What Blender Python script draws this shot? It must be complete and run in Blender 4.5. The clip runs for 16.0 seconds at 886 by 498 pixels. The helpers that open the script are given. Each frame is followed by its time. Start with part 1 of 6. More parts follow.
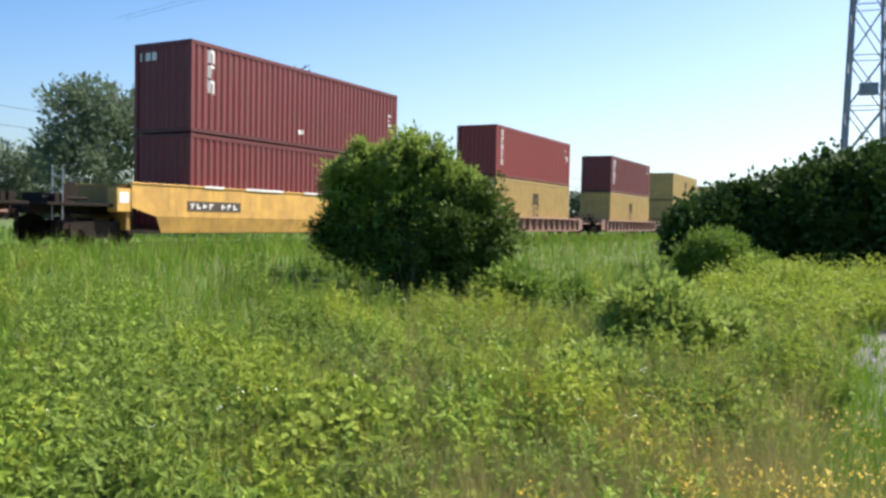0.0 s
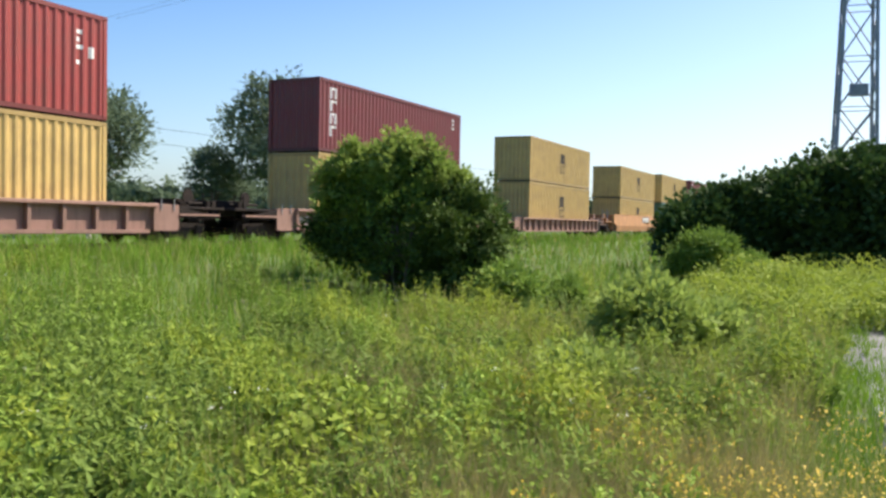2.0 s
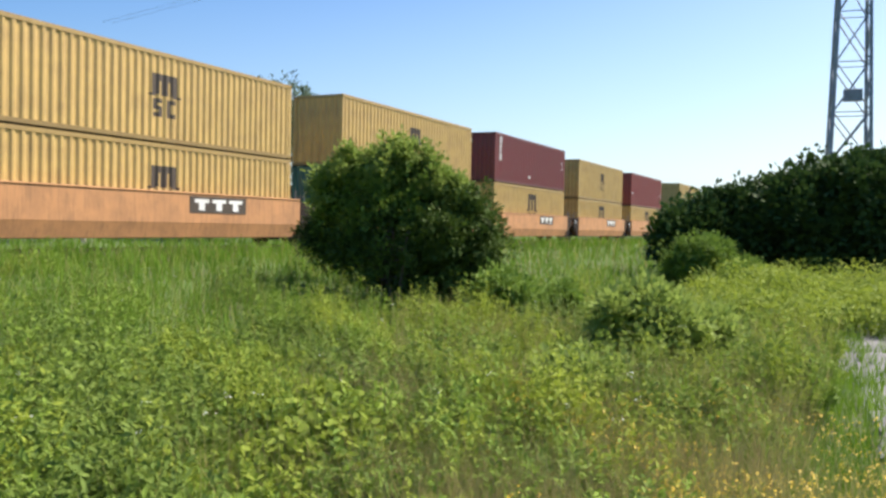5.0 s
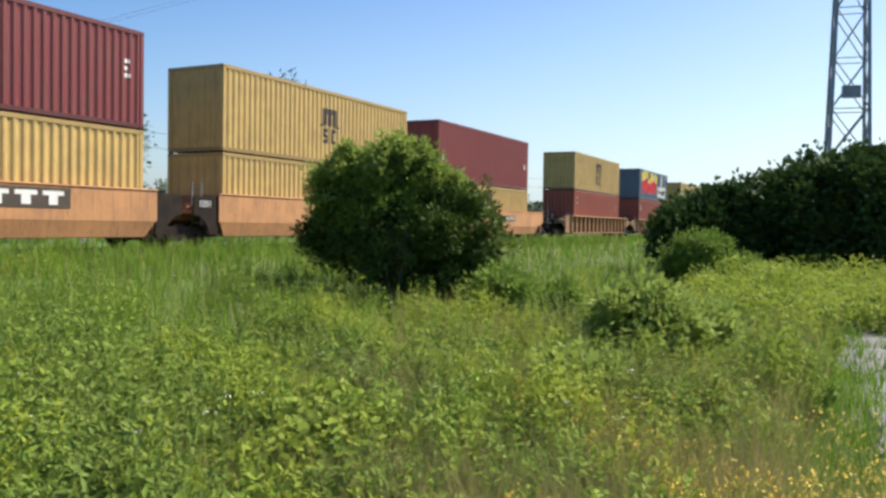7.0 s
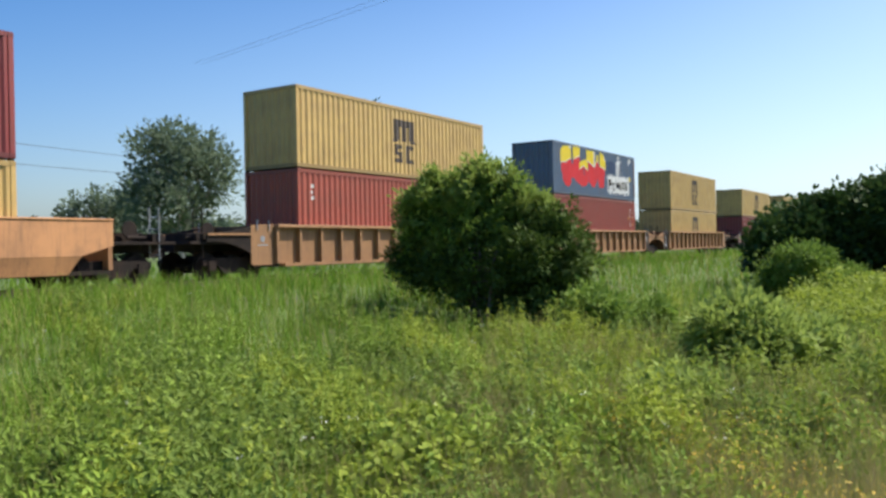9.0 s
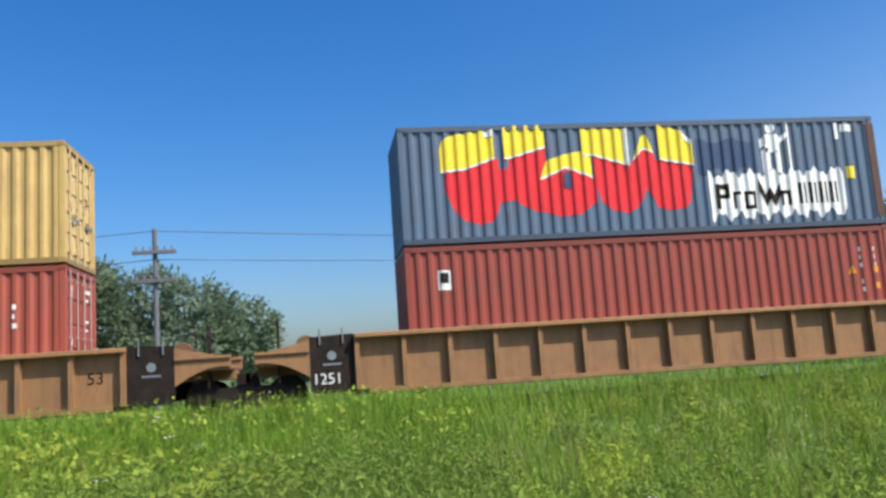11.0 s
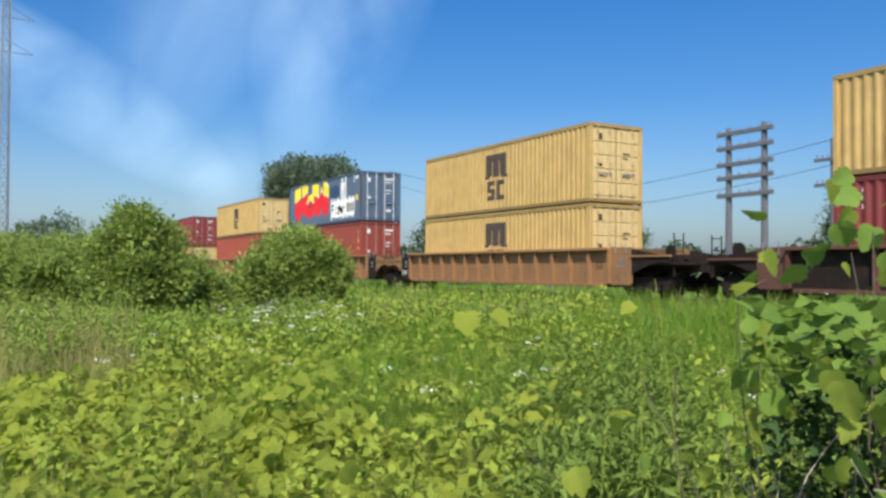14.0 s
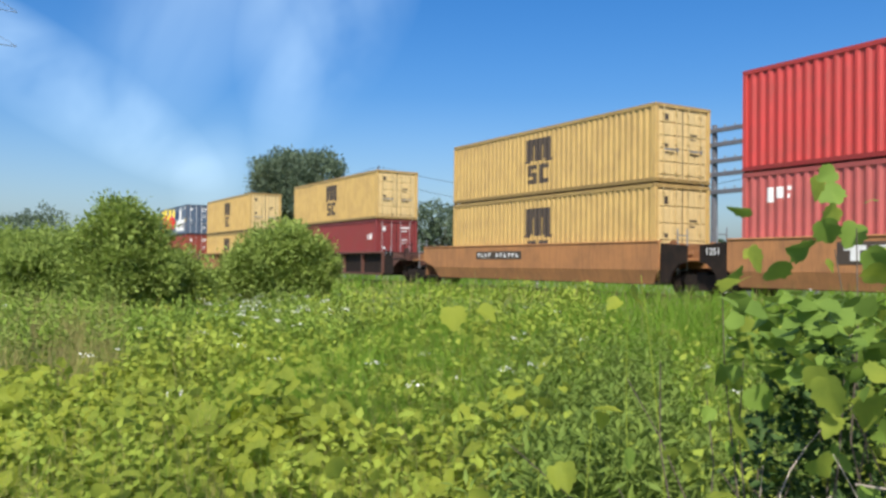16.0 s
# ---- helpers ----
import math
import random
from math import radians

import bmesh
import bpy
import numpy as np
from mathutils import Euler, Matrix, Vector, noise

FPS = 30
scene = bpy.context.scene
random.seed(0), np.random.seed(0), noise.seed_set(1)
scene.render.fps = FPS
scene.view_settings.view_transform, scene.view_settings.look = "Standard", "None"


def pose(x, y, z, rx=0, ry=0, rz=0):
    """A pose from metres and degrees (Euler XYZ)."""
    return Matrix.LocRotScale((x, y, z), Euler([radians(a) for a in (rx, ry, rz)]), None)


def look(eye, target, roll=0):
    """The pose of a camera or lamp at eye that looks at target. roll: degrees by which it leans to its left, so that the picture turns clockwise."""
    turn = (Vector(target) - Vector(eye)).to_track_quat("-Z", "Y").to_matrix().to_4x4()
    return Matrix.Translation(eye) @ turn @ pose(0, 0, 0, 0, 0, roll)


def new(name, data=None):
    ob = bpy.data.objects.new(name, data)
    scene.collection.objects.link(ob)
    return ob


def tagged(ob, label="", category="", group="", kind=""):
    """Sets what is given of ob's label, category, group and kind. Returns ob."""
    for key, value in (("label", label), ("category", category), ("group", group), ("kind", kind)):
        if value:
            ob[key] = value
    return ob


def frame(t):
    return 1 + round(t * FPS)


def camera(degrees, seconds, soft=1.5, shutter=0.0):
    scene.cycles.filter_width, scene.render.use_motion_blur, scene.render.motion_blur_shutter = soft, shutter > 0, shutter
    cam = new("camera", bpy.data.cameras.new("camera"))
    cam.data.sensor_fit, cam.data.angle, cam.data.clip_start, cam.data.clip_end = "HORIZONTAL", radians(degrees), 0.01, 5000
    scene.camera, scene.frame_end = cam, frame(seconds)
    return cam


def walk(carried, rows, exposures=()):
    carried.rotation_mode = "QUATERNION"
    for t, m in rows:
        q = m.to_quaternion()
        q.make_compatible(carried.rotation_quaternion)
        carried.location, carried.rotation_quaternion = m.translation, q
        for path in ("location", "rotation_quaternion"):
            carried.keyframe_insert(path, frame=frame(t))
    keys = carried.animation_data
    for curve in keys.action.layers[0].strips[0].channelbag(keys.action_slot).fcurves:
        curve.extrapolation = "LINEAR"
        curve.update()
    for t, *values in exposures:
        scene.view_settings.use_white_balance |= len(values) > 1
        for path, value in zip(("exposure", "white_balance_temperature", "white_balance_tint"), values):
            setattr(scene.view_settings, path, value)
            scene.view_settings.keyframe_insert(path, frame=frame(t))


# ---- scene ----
# World: x along the track, z = 0 at the rail heads, the camera over the origin.
EYE = 0.86          # eye above the rails
NEAR = 18.69        # near face of the boxes
MID = NEAR + 1.22   # middle of the track
SPEED = 18.88       # metres a second, towards -x
BOX = 12.19         # length of a forty-foot box

cam = camera(56.2, 16.0, soft=2.85)
PATH = [(0, -62.27, -1.91, -1.13), (0.5, -62.56, -1.94, -1.33), (1, -62.75, -1.98, -1.18), (1.5, -62.97, -1.94, -1.39),
        (2, -62.81, -1.89, -1.17), (2.5, -63.01, -2.02, -1.35), (3, -63.01, -1.71, -1.22), (3.5, -62.93, -1.72, -1.18),
        (4, -63.01, -1.57, -1.28), (6.5, -63.22, -1.68, -0.98), (7, -63.18, -1.69, -0.93), (7.5, -63.32, -1.39, -0.97),
        (8, -62.69, -1.33, -0.51), (8.5, -60.66, -0.88, 0.03), (9, -57.14, -0.12, 1.13), (9.2, -54.76, 0.51, 1.41),
        (11.3, 5.03, 8.63, 3.64), (11.5, 14.44, 9.18, 3.23), (11.7, 22.5, 7.85, 2.8), (11.8, 27.0, 7.4, 2.48), (12, 36.22, 6.97, 1.38),
        (12.2, 44.4, 5.55, 0.85), (12.5, 51.65, 3.86, 0.58), (12.8, 55.81, 2.56, 0.03), (13, 57.76, 2.30, 0.26), (13.5, 59.78, 2.04, -0.33),
        (14, 60.58, 1.48, -0.44), (14.5, 60.50, 1.56, -0.76), (15, 60.75, 1.19, -0.55), (15.5, 60.14, 1.10, -0.49),
        (16, 59.66, 1.15, -0.66)]
walk(cam, [(t, pose(0, 0, EYE, 90 + p, r, y)) for t, y, p, r in PATH],
     exposures=[(0, 0.75, 6900, 11), (4, 0.7, 6900, 11), (6.5, 0.55, 6900, 11), (8.5, 0.52, 6750, 11), (11.5, 0.44, 6400, 10), (12.2, 0.24, 6400, 10), (12.6, 0.16, 6400, 10), (14, 0.28, 6400, 10), (16, 0.34, 6500, 11)])

# ---- light ----
SUN_AZ = 129        # degrees clockwise from +y
SUN_EL = 50
world = bpy.data.worlds.new("sky")
scene.world = world
world.use_nodes = True
wt = world.node_tree
wt.nodes.clear()


def node(tree, kind, **kw):
    n = tree.nodes.new(kind)
    for key, value in kw.items():
        n.inputs[key.replace("_", " ")].default_value = value
    return n


sky = wt.nodes.new("ShaderNodeTexSky")
sky.sky_type = "NISHITA"
sky.sun_disc = False
sky.sun_elevation = radians(SUN_EL)
sky.sun_rotation = radians(SUN_AZ)
sky.air_density = 1.0
sky.dust_density = 2.6
sky.ozone_density = 5.0
coord = wt.nodes.new("ShaderNodeTexCoord")
ray = coord.outputs["Generated"]


def ranged(value, low, high, to_low, to_high):
    n = wt.nodes.new("ShaderNodeMapRange")
    for key, v in (("From Min", low), ("From Max", high), ("To Min", to_low), ("To Max", to_high)):
        n.inputs[key].default_value = v
    wt.links.new(value, n.inputs["Value"])
    return n.outputs[0]


def sums(kind, p, q):
    n = wt.nodes.new("ShaderNodeMath")
    n.operation = kind
    for k, v in enumerate((p, q)):
        if isinstance(v, (int, float)):
            n.inputs[k].default_value = v
        else:
            wt.links.new(v, n.inputs[k])
    return n.outputs[0]


def along(v):
    n = wt.nodes.new("ShaderNodeVectorMath")
    n.operation = "DOT_PRODUCT"
    n.inputs[1].default_value = v
    wt.links.new(ray, n.inputs[0])
    return n.outputs["Value"]


def noise_of(scale, stretch, low, high):
    mp = node(wt, "ShaderNodeMapping", Scale=stretch, Rotation=(0.3, 0.5, 0.2))
    n = node(wt, "ShaderNodeTexNoise", Scale=scale, Detail=4.0, Roughness=0.55, Distortion=0.4)
    wt.links.new(ray, mp.inputs[0])
    wt.links.new(mp.outputs[0], n.inputs["Vector"])
    return ranged(n.outputs[0], low, high, 0.0, 1.0)


def wisp(az, el, tilt, length, width, amount, texture):
    """A thin cloud at az degrees left of +y and el up; tilt turns it, length and width are in degrees."""
    a_, e_, t_ = radians(az), radians(el), radians(tilt)
    right = Vector((math.cos(a_), math.sin(a_), 0))
    upward = Vector((math.sin(a_) * math.sin(e_), -math.cos(a_) * math.sin(e_), math.cos(e_)))
    u = sums("MULTIPLY", sums("ADD", along(right * math.cos(t_) + upward * math.sin(t_)), 0.0), 1 / radians(length))
    v = sums("MULTIPLY", along(upward * math.cos(t_) - right * math.sin(t_)), 1 / radians(width))
    d2 = sums("ADD", sums("MULTIPLY", u, u), sums("MULTIPLY", v, v))
    front = ranged(along(Vector((-math.sin(a_) * math.cos(e_), math.cos(a_) * math.cos(e_), math.sin(e_)))), 0.3, 0.5, 0.0, amount)
    return sums("MULTIPLY", sums("MULTIPLY", ranged(d2, 1.0, 0.0, 0.0, 1.0), front), texture)


x_way, z_way = along((1, 0, 0)), along((0, 0, 1))
soft = noise_of(5.0, (1.0, 1.0, 1.6), 0.25, 0.75)
fleece = noise_of(3.2, (1.6, 1.6, 0.9), 0.36, 0.72)
cover = wisp(85.0, 11.2, -29, 12, 3.2, 0.46, soft)
for w in (wisp(77, 18, 62, 11, 6.0, 0.2, fleece), wisp(67.5, 17.5, 66, 10, 5.5, 0.3, fleece), wisp(75.4, 6.2, 62, 3.5, 2.4, 0.14, soft), wisp(70.5, 10.5, 75, 5, 2.4, 0.12, soft)):
    cover = sums("ADD", cover, w)
# low haze, brighter towards the sun's side
cover = sums("ADD", cover, sums("MULTIPLY", ranged(x_way, -0.4, -0.85, 0.0, 0.16), ranged(z_way, 0.2, 0.0, 0.0, 1.0)))
cover = sums("ADD", cover, sums("MULTIPLY", ranged(x_way, 0.3, 1.0, 0.0, 0.42), ranged(z_way, 0.36, 0.0, 0.0, 1.0)))
rich = node(wt, "ShaderNodeHueSaturation", Hue=0.505, Saturation=1.36)
mix = wt.nodes.new("ShaderNodeMix")
mix.data_type = "RGBA"
mix.inputs["B"].default_value = (6.2, 8.3, 9.9, 1)
back = node(wt, "ShaderNodeBackground", Strength=0.13)
outw = wt.nodes.new("ShaderNodeOutputWorld")
for a, b in ((cover, mix.inputs["Factor"]), (sky.outputs[0], rich.inputs["Color"]), (rich.outputs[0], mix.inputs["A"]), (mix.outputs["Result"], back.inputs[0]), (back.outputs[0], outw.inputs[0])):
    wt.links.new(a, b)

sun_data = bpy.data.lights.new("sun", "SUN")
sun_data.energy = 4.8
sun_data.angle = radians(0.55)
sun_data.color = (1.0, 0.94, 0.84)
sun = new("sun", sun_data)
a, e = radians(SUN_AZ), radians(SUN_EL)
sun.matrix_world = look((math.sin(a) * math.cos(e) * 50, math.cos(a) * math.cos(e) * 50, math.sin(e) * 50), (0, 0, 0))


# ---- materials ----
def material(name, colour, rough=0.6, metal=0.0, second=None, scale=4.0, amount=0.5, bump=0.0, bump_scale=40.0,
             island=0.0, translucent=0.0, by_object=False, dirt=0.0, spec=0.5):
    """A procedural surface: two colours mixed by noise at two scales, with fine relief."""
    m = bpy.data.materials.new(name)
    m.use_nodes = True
    t = m.node_tree
    t.nodes.clear()
    out = t.nodes.new("ShaderNodeOutputMaterial")
    p = t.nodes.new("ShaderNodeBsdfPrincipled")
    p.inputs["Roughness"].default_value = rough
    p.inputs["Metallic"].default_value = metal
    p.inputs["Specular IOR Level"].default_value = spec
    pos = t.nodes.new("ShaderNodeTexCoord")
    big = node(t, "ShaderNodeTexNoise", Scale=scale, Detail=4.0, Roughness=0.65)
    t.links.new(pos.outputs["Object"], big.inputs["Vector"])
    mx = t.nodes.new("ShaderNodeMix")
    mx.data_type = "RGBA"
    second = second or tuple(c * 0.6 for c in colour)
    mx.inputs["A"].default_value = (*colour, 1)
    mx.inputs["B"].default_value = (*second, 1)
    if by_object:
        info = t.nodes.new("ShaderNodeObjectInfo")
        t.links.new(info.outputs["Color"], mx.inputs["A"])
        dark = t.nodes.new("ShaderNodeMix")
        dark.data_type = "RGBA"
        dark.inputs["Factor"].default_value = 0.55
        dark.inputs["B"].default_value = (*second, 1)
        t.links.new(info.outputs["Color"], dark.inputs["A"])
        t.links.new(dark.outputs["Result"], mx.inputs["B"])
    rng = t.nodes.new("ShaderNodeMapRange")
    rng.inputs["From Min"].default_value, rng.inputs["From Max"].default_value = 0.42, 0.72
    rng.inputs["To Max"].default_value = amount
    t.links.new(big.outputs[0], rng.inputs[0])
    fac = rng.outputs[0]
    if island:
        geo = t.nodes.new("ShaderNodeNewGeometry")
        mul = t.nodes.new("ShaderNodeMath")
        mul.operation, mul.use_clamp = "MULTIPLY_ADD", True
        mul.inputs[1].default_value = island
        t.links.new(geo.outputs["Random Per Island"], mul.inputs[0])
        t.links.new(fac, mul.inputs[2])
        fac = mul.outputs[0]
    t.links.new(fac, mx.inputs["Factor"])
    colour_out = mx.outputs["Result"]
    if dirt:
        streak = node(t, "ShaderNodeTexNoise", Scale=1.0, Detail=5.0, Roughness=0.7)
        mp = node(t, "ShaderNodeMapping", Scale=(9.0, 9.0, 0.9))
        t.links.new(pos.outputs["Object"], mp.inputs[0])
        t.links.new(mp.outputs[0], streak.inputs["Vector"])
        r2 = t.nodes.new("ShaderNodeMapRange")
        r2.inputs["From Min"].default_value, r2.inputs["From Max"].default_value = 0.5, 0.8
        r2.inputs["To Max"].default_value = dirt
        t.links.new(streak.outputs[0], r2.inputs[0])
        m3 = t.nodes.new("ShaderNodeMix")
        m3.data_type = "RGBA"
        m3.inputs["B"].default_value = (0.09, 0.055, 0.035, 1)
        t.links.new(r2.outputs[0], m3.inputs["Factor"])
        t.links.new(colour_out, m3.inputs["A"])
        colour_out = m3.outputs["Result"]
    t.links.new(colour_out, p.inputs["Base Color"])
    if bump:
        fine = node(t, "ShaderNodeTexNoise", Scale=bump_scale, Detail=3.0)
        t.links.new(pos.outputs["Object"], fine.inputs["Vector"])
        bp = node(t, "ShaderNodeBump", Strength=bump, Distance=0.02)
        t.links.new(fine.outputs[0], bp.inputs["Height"])
        t.links.new(bp.outputs[0], p.inputs["Normal"])
    if translucent:
        tr = t.nodes.new("ShaderNodeBsdfTranslucent")
        t.links.new(colour_out, tr.inputs[0])
        ms = t.nodes.new("ShaderNodeMixShader")
        ms.inputs[0].default_value = translucent
        t.links.new(p.outputs[0], ms.inputs[1])
        t.links.new(tr.outputs[0], ms.inputs[2])
        t.links.new(ms.outputs[0], out.inputs[0])
    else:
        t.links.new(p.outputs[0], out.inputs[0])
    return m


M_PAINT = material("weathered_paint", (0.5, 0.4, 0.2), 0.5, second=(0.13, 0.07, 0.045), scale=1.3, amount=0.45, by_object=True,
                   dirt=0.45, bump=0.15, bump_scale=25)
M_WELL = material("well_car_paint", (0.3, 0.16, 0.07), 0.65, second=(0.10, 0.055, 0.035), scale=1.1, amount=0.7, by_object=True,
                  dirt=0.6, bump=0.25, bump_scale=30)
M_BLACK = material("black_steel", (0.016, 0.012, 0.010), 0.8, second=(0.05, 0.03, 0.02), scale=3, bump=0.3, spec=0.2)
M_DARK = material("dark_logo_paint", (0.055, 0.04, 0.03), 0.6, second=(0.11, 0.08, 0.05), scale=3, amount=0.4)
M_WHITE = material("white_paint", (0.78, 0.78, 0.76), 0.6, second=(0.55, 0.53, 0.5), scale=3, amount=0.5)
M_RED = material("red_spray_paint", (0.72, 0.02, 0.025), 0.45, second=(0.5, 0.012, 0.015), scale=2)
M_YELLOW = material("yellow_spray_paint", (0.86, 0.66, 0.03), 0.45, second=(0.7, 0.5, 0.03), scale=2)
M_CHALK = material("pale_spray_paint", (0.42, 0.36, 0.33), 0.7, second=(0.2, 0.12, 0.1), scale=7, amount=0.9)
M_FADED = material("faded_red_paint", (0.55, 0.17, 0.10), 0.6, second=(0.6, 0.33, 0.12), scale=5, amount=0.8)
M_AMBER = material("orange_paint", (0.75, 0.3, 0.03), 0.5, scale=3)
M_RUST = material("rusty_steel", (0.10, 0.05, 0.04), 0.8, second=(0.05, 0.03, 0.025), scale=4, bump=0.3)
M_NAVY = material("navy_spray_paint", (0.03, 0.06, 0.13), 0.5, scale=2)
M_STEEL = material("galvanised_steel", (0.30, 0.32, 0.34), 0.5, 0.6, second=(0.2, 0.2, 0.2), scale=5)
# pale bluish grey, with the haze of distance mixed into the colour
M_TOWER = material("tower_steel", (0.24, 0.27, 0.31), 0.6, 0.3, second=(0.10, 0.10, 0.11), scale=2)
M_POLE = material("weathered_pole_wood", (0.13, 0.135, 0.15), 0.9, second=(0.07, 0.065, 0.07), scale=6, bump=0.5)
M_WIRE = material("wire", (0.05, 0.05, 0.055), 0.6)
M_BALLAST = material("ballast_stone", (0.27, 0.24, 0.21), 0.95, second=(0.12, 0.10, 0.085), scale=14, amount=0.9, bump=1.0, bump_scale=30)
M_RAIL = material("rail_steel", (0.14, 0.085, 0.06), 0.6, 0.5, second=(0.3, 0.28, 0.26), scale=2)
M_GROUND = material("soil_and_thatch", (0.09, 0.15, 0.03), 0.95, second=(0.10, 0.085, 0.045), scale=0.7, amount=0.8, bump=0.8, bump_scale=12)
M_ASPHALT = material("asphalt", (0.22, 0.215, 0.205), 0.9, second=(0.12, 0.115, 0.11), scale=1.6, amount=0.8, bump=0.6, bump_scale=60)
M_BARK = material("bark", (0.12, 0.095, 0.07), 0.9, second=(0.05, 0.04, 0.03), scale=5, bump=0.8, bump_scale=20)
M_PALE_BARK = material("pale_bark", (0.42, 0.38, 0.33), 0.9, second=(0.2, 0.17, 0.14), scale=4, bump=0.5, bump_scale=20)


def foliage(name, light, dark, translucent=0.34, rough=0.65, scale=0.6, amount=0.6, island=0.75):
    return material(name, light, rough, second=dark, scale=scale, amount=amount, island=island, translucent=translucent, spec=0.14)


M_GRASS = foliage("grass_blades", (0.20, 0.33, 0.035), (0.10, 0.20, 0.022), scale=0.25, island=0.6)
M_DRY = foliage("dry_grass", (0.42, 0.38, 0.14), (0.25, 0.25, 0.08), scale=0.5)
M_WEED = foliage("weed_leaf", (0.34, 0.41, 0.06), (0.19, 0.27, 0.04), scale=0.5, island=0.4)
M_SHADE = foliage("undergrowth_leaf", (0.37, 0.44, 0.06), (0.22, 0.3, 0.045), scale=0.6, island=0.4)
M_VINE = foliage("vine_leaf", (0.40, 0.45, 0.06), (0.31, 0.38, 0.06), scale=14.0, amount=0.8, island=0.28, translucent=0.58)
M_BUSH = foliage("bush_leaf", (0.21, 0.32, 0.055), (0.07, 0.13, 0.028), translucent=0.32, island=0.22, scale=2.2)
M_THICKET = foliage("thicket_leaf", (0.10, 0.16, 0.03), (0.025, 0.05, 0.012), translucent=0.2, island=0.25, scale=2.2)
M_SPRAY = foliage("young_leaf", (0.30, 0.42, 0.065), (0.13, 0.21, 0.04), translucent=0.3, island=0.5)
M_DEEPVINE = foliage("shaded_vine_leaf", (0.34, 0.40, 0.06), (0.23, 0.31, 0.05), scale=14.0, amount=0.8, island=0.28, translucent=0.58)
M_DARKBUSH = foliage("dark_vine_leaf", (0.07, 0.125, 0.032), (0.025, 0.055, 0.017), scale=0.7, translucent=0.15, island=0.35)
# leaf green lightened and blued to paint in distance haze
M_TREE = foliage("tree_leaf", (0.17, 0.225, 0.14), (0.08, 0.12, 0.075), scale=0.4, island=0.3)
M_FAR = foliage("far_leaf", (0.12, 0.165, 0.09), (0.06, 0.095, 0.055), scale=0.05)
M_BROWN = foliage("withered_grass", (0.34, 0.27, 0.13), (0.2, 0.17, 0.08), scale=0.8, island=0.6)
M_FINE = foliage("fine_weed_leaf", (0.22, 0.30, 0.06), (0.11, 0.18, 0.035), scale=0.7, island=0.55)
M_FILL = foliage("low_weed_leaf", (0.35, 0.41, 0.06), (0.23, 0.31, 0.05), scale=0.9, island=0.28, translucent=0.58)
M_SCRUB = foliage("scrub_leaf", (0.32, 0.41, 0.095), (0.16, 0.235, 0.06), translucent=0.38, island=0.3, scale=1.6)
M_TWIG = material("dry_twig", (0.36, 0.31, 0.25), 0.9, second=(0.16, 0.13, 0.10), scale=8)
M_FLOWER = material("white_petals", (0.8, 0.8, 0.74), 0.7, scale=9)
M_YFLOWER = material("yellow_petals", (0.75, 0.5, 0.02), 0.6, second=(0.6, 0.33, 0.02), scale=9)


# ---- mesh helpers ----
def part(name, bm, mat, parent=None, label="", colour=None):
    me = bpy.data.meshes.new(name)
    bm.to_mesh(me)
    bm.free()
    me.materials.append(mat)
    ob = new(name, me)
    if parent:
        ob.parent = parent
    if colour:
        ob.color = (*colour, 1)
    return tagged(ob, label) if label else ob


def share(name, me, parent, colour=None, label="", m=None):
    ob = new(name, me)
    ob.parent = parent
    if colour:
        ob.color = (*colour, 1)
    if m is not None:
        ob.matrix_basis = m
    return tagged(ob, label) if label else ob


def box(bm, x0, x1, y0, y1, z0, z1):
    vs = [bm.verts.new((x, y, z)) for x in (x0, x1) for y in (y0, y1) for z in (z0, z1)]
    for f in ((0, 1, 3, 2), (4, 6, 7, 5), (0, 4, 5, 1), (2, 3, 7, 6), (0, 2, 6, 4), (1, 5, 7, 3)):
        bm.faces.new([vs[i] for i in f])
    return vs


def boxes(*dims):
    bm = bmesh.new()
    for d in dims:
        box(bm, *d)
    return bm


def rounded(bm, width=0.012):
    bmesh.ops.bevel(bm, geom=bm.edges[:], offset=width, segments=1, affect="EDGES")
    return bm


def tube(bm, p, q, r0, r1=None, n=8):
    """A tapered rod from p to q."""
    p, q = Vector(p), Vector(q)
    r1 = r0 if r1 is None else r1
    turn = (q - p).to_track_quat("Z", "Y").to_matrix()
    rings = []
    for c, r in ((p, r0), (q, r1)):
        rings.append([bm.verts.new(c + turn @ Vector((math.cos(k * 2 * math.pi / n) * r, math.sin(k * 2 * math.pi / n) * r, 0))) for k in range(n)])
    for k in range(n):
        bm.faces.new((rings[0][k], rings[0][(k + 1) % n], rings[1][(k + 1) % n], rings[1][k]))
    bm.faces.new(rings[0][::-1])
    bm.faces.new(rings[1])


def prism(bm, outline, y0, y1):
    """An outline in x and z, drawn out from y0 to y1."""
    a = [bm.verts.new((x, y0, z)) for x, z in outline]
    b = [bm.verts.new((x, y1, z)) for x, z in outline]
    n = len(a)
    bm.faces.new(a)
    bm.faces.new(b[::-1])
    for k in range(n):
        bm.faces.new((a[k], b[k], b[(k + 1) % n], a[(k + 1) % n]))
    bmesh.ops.recalc_face_normals(bm, faces=bm.faces[:])


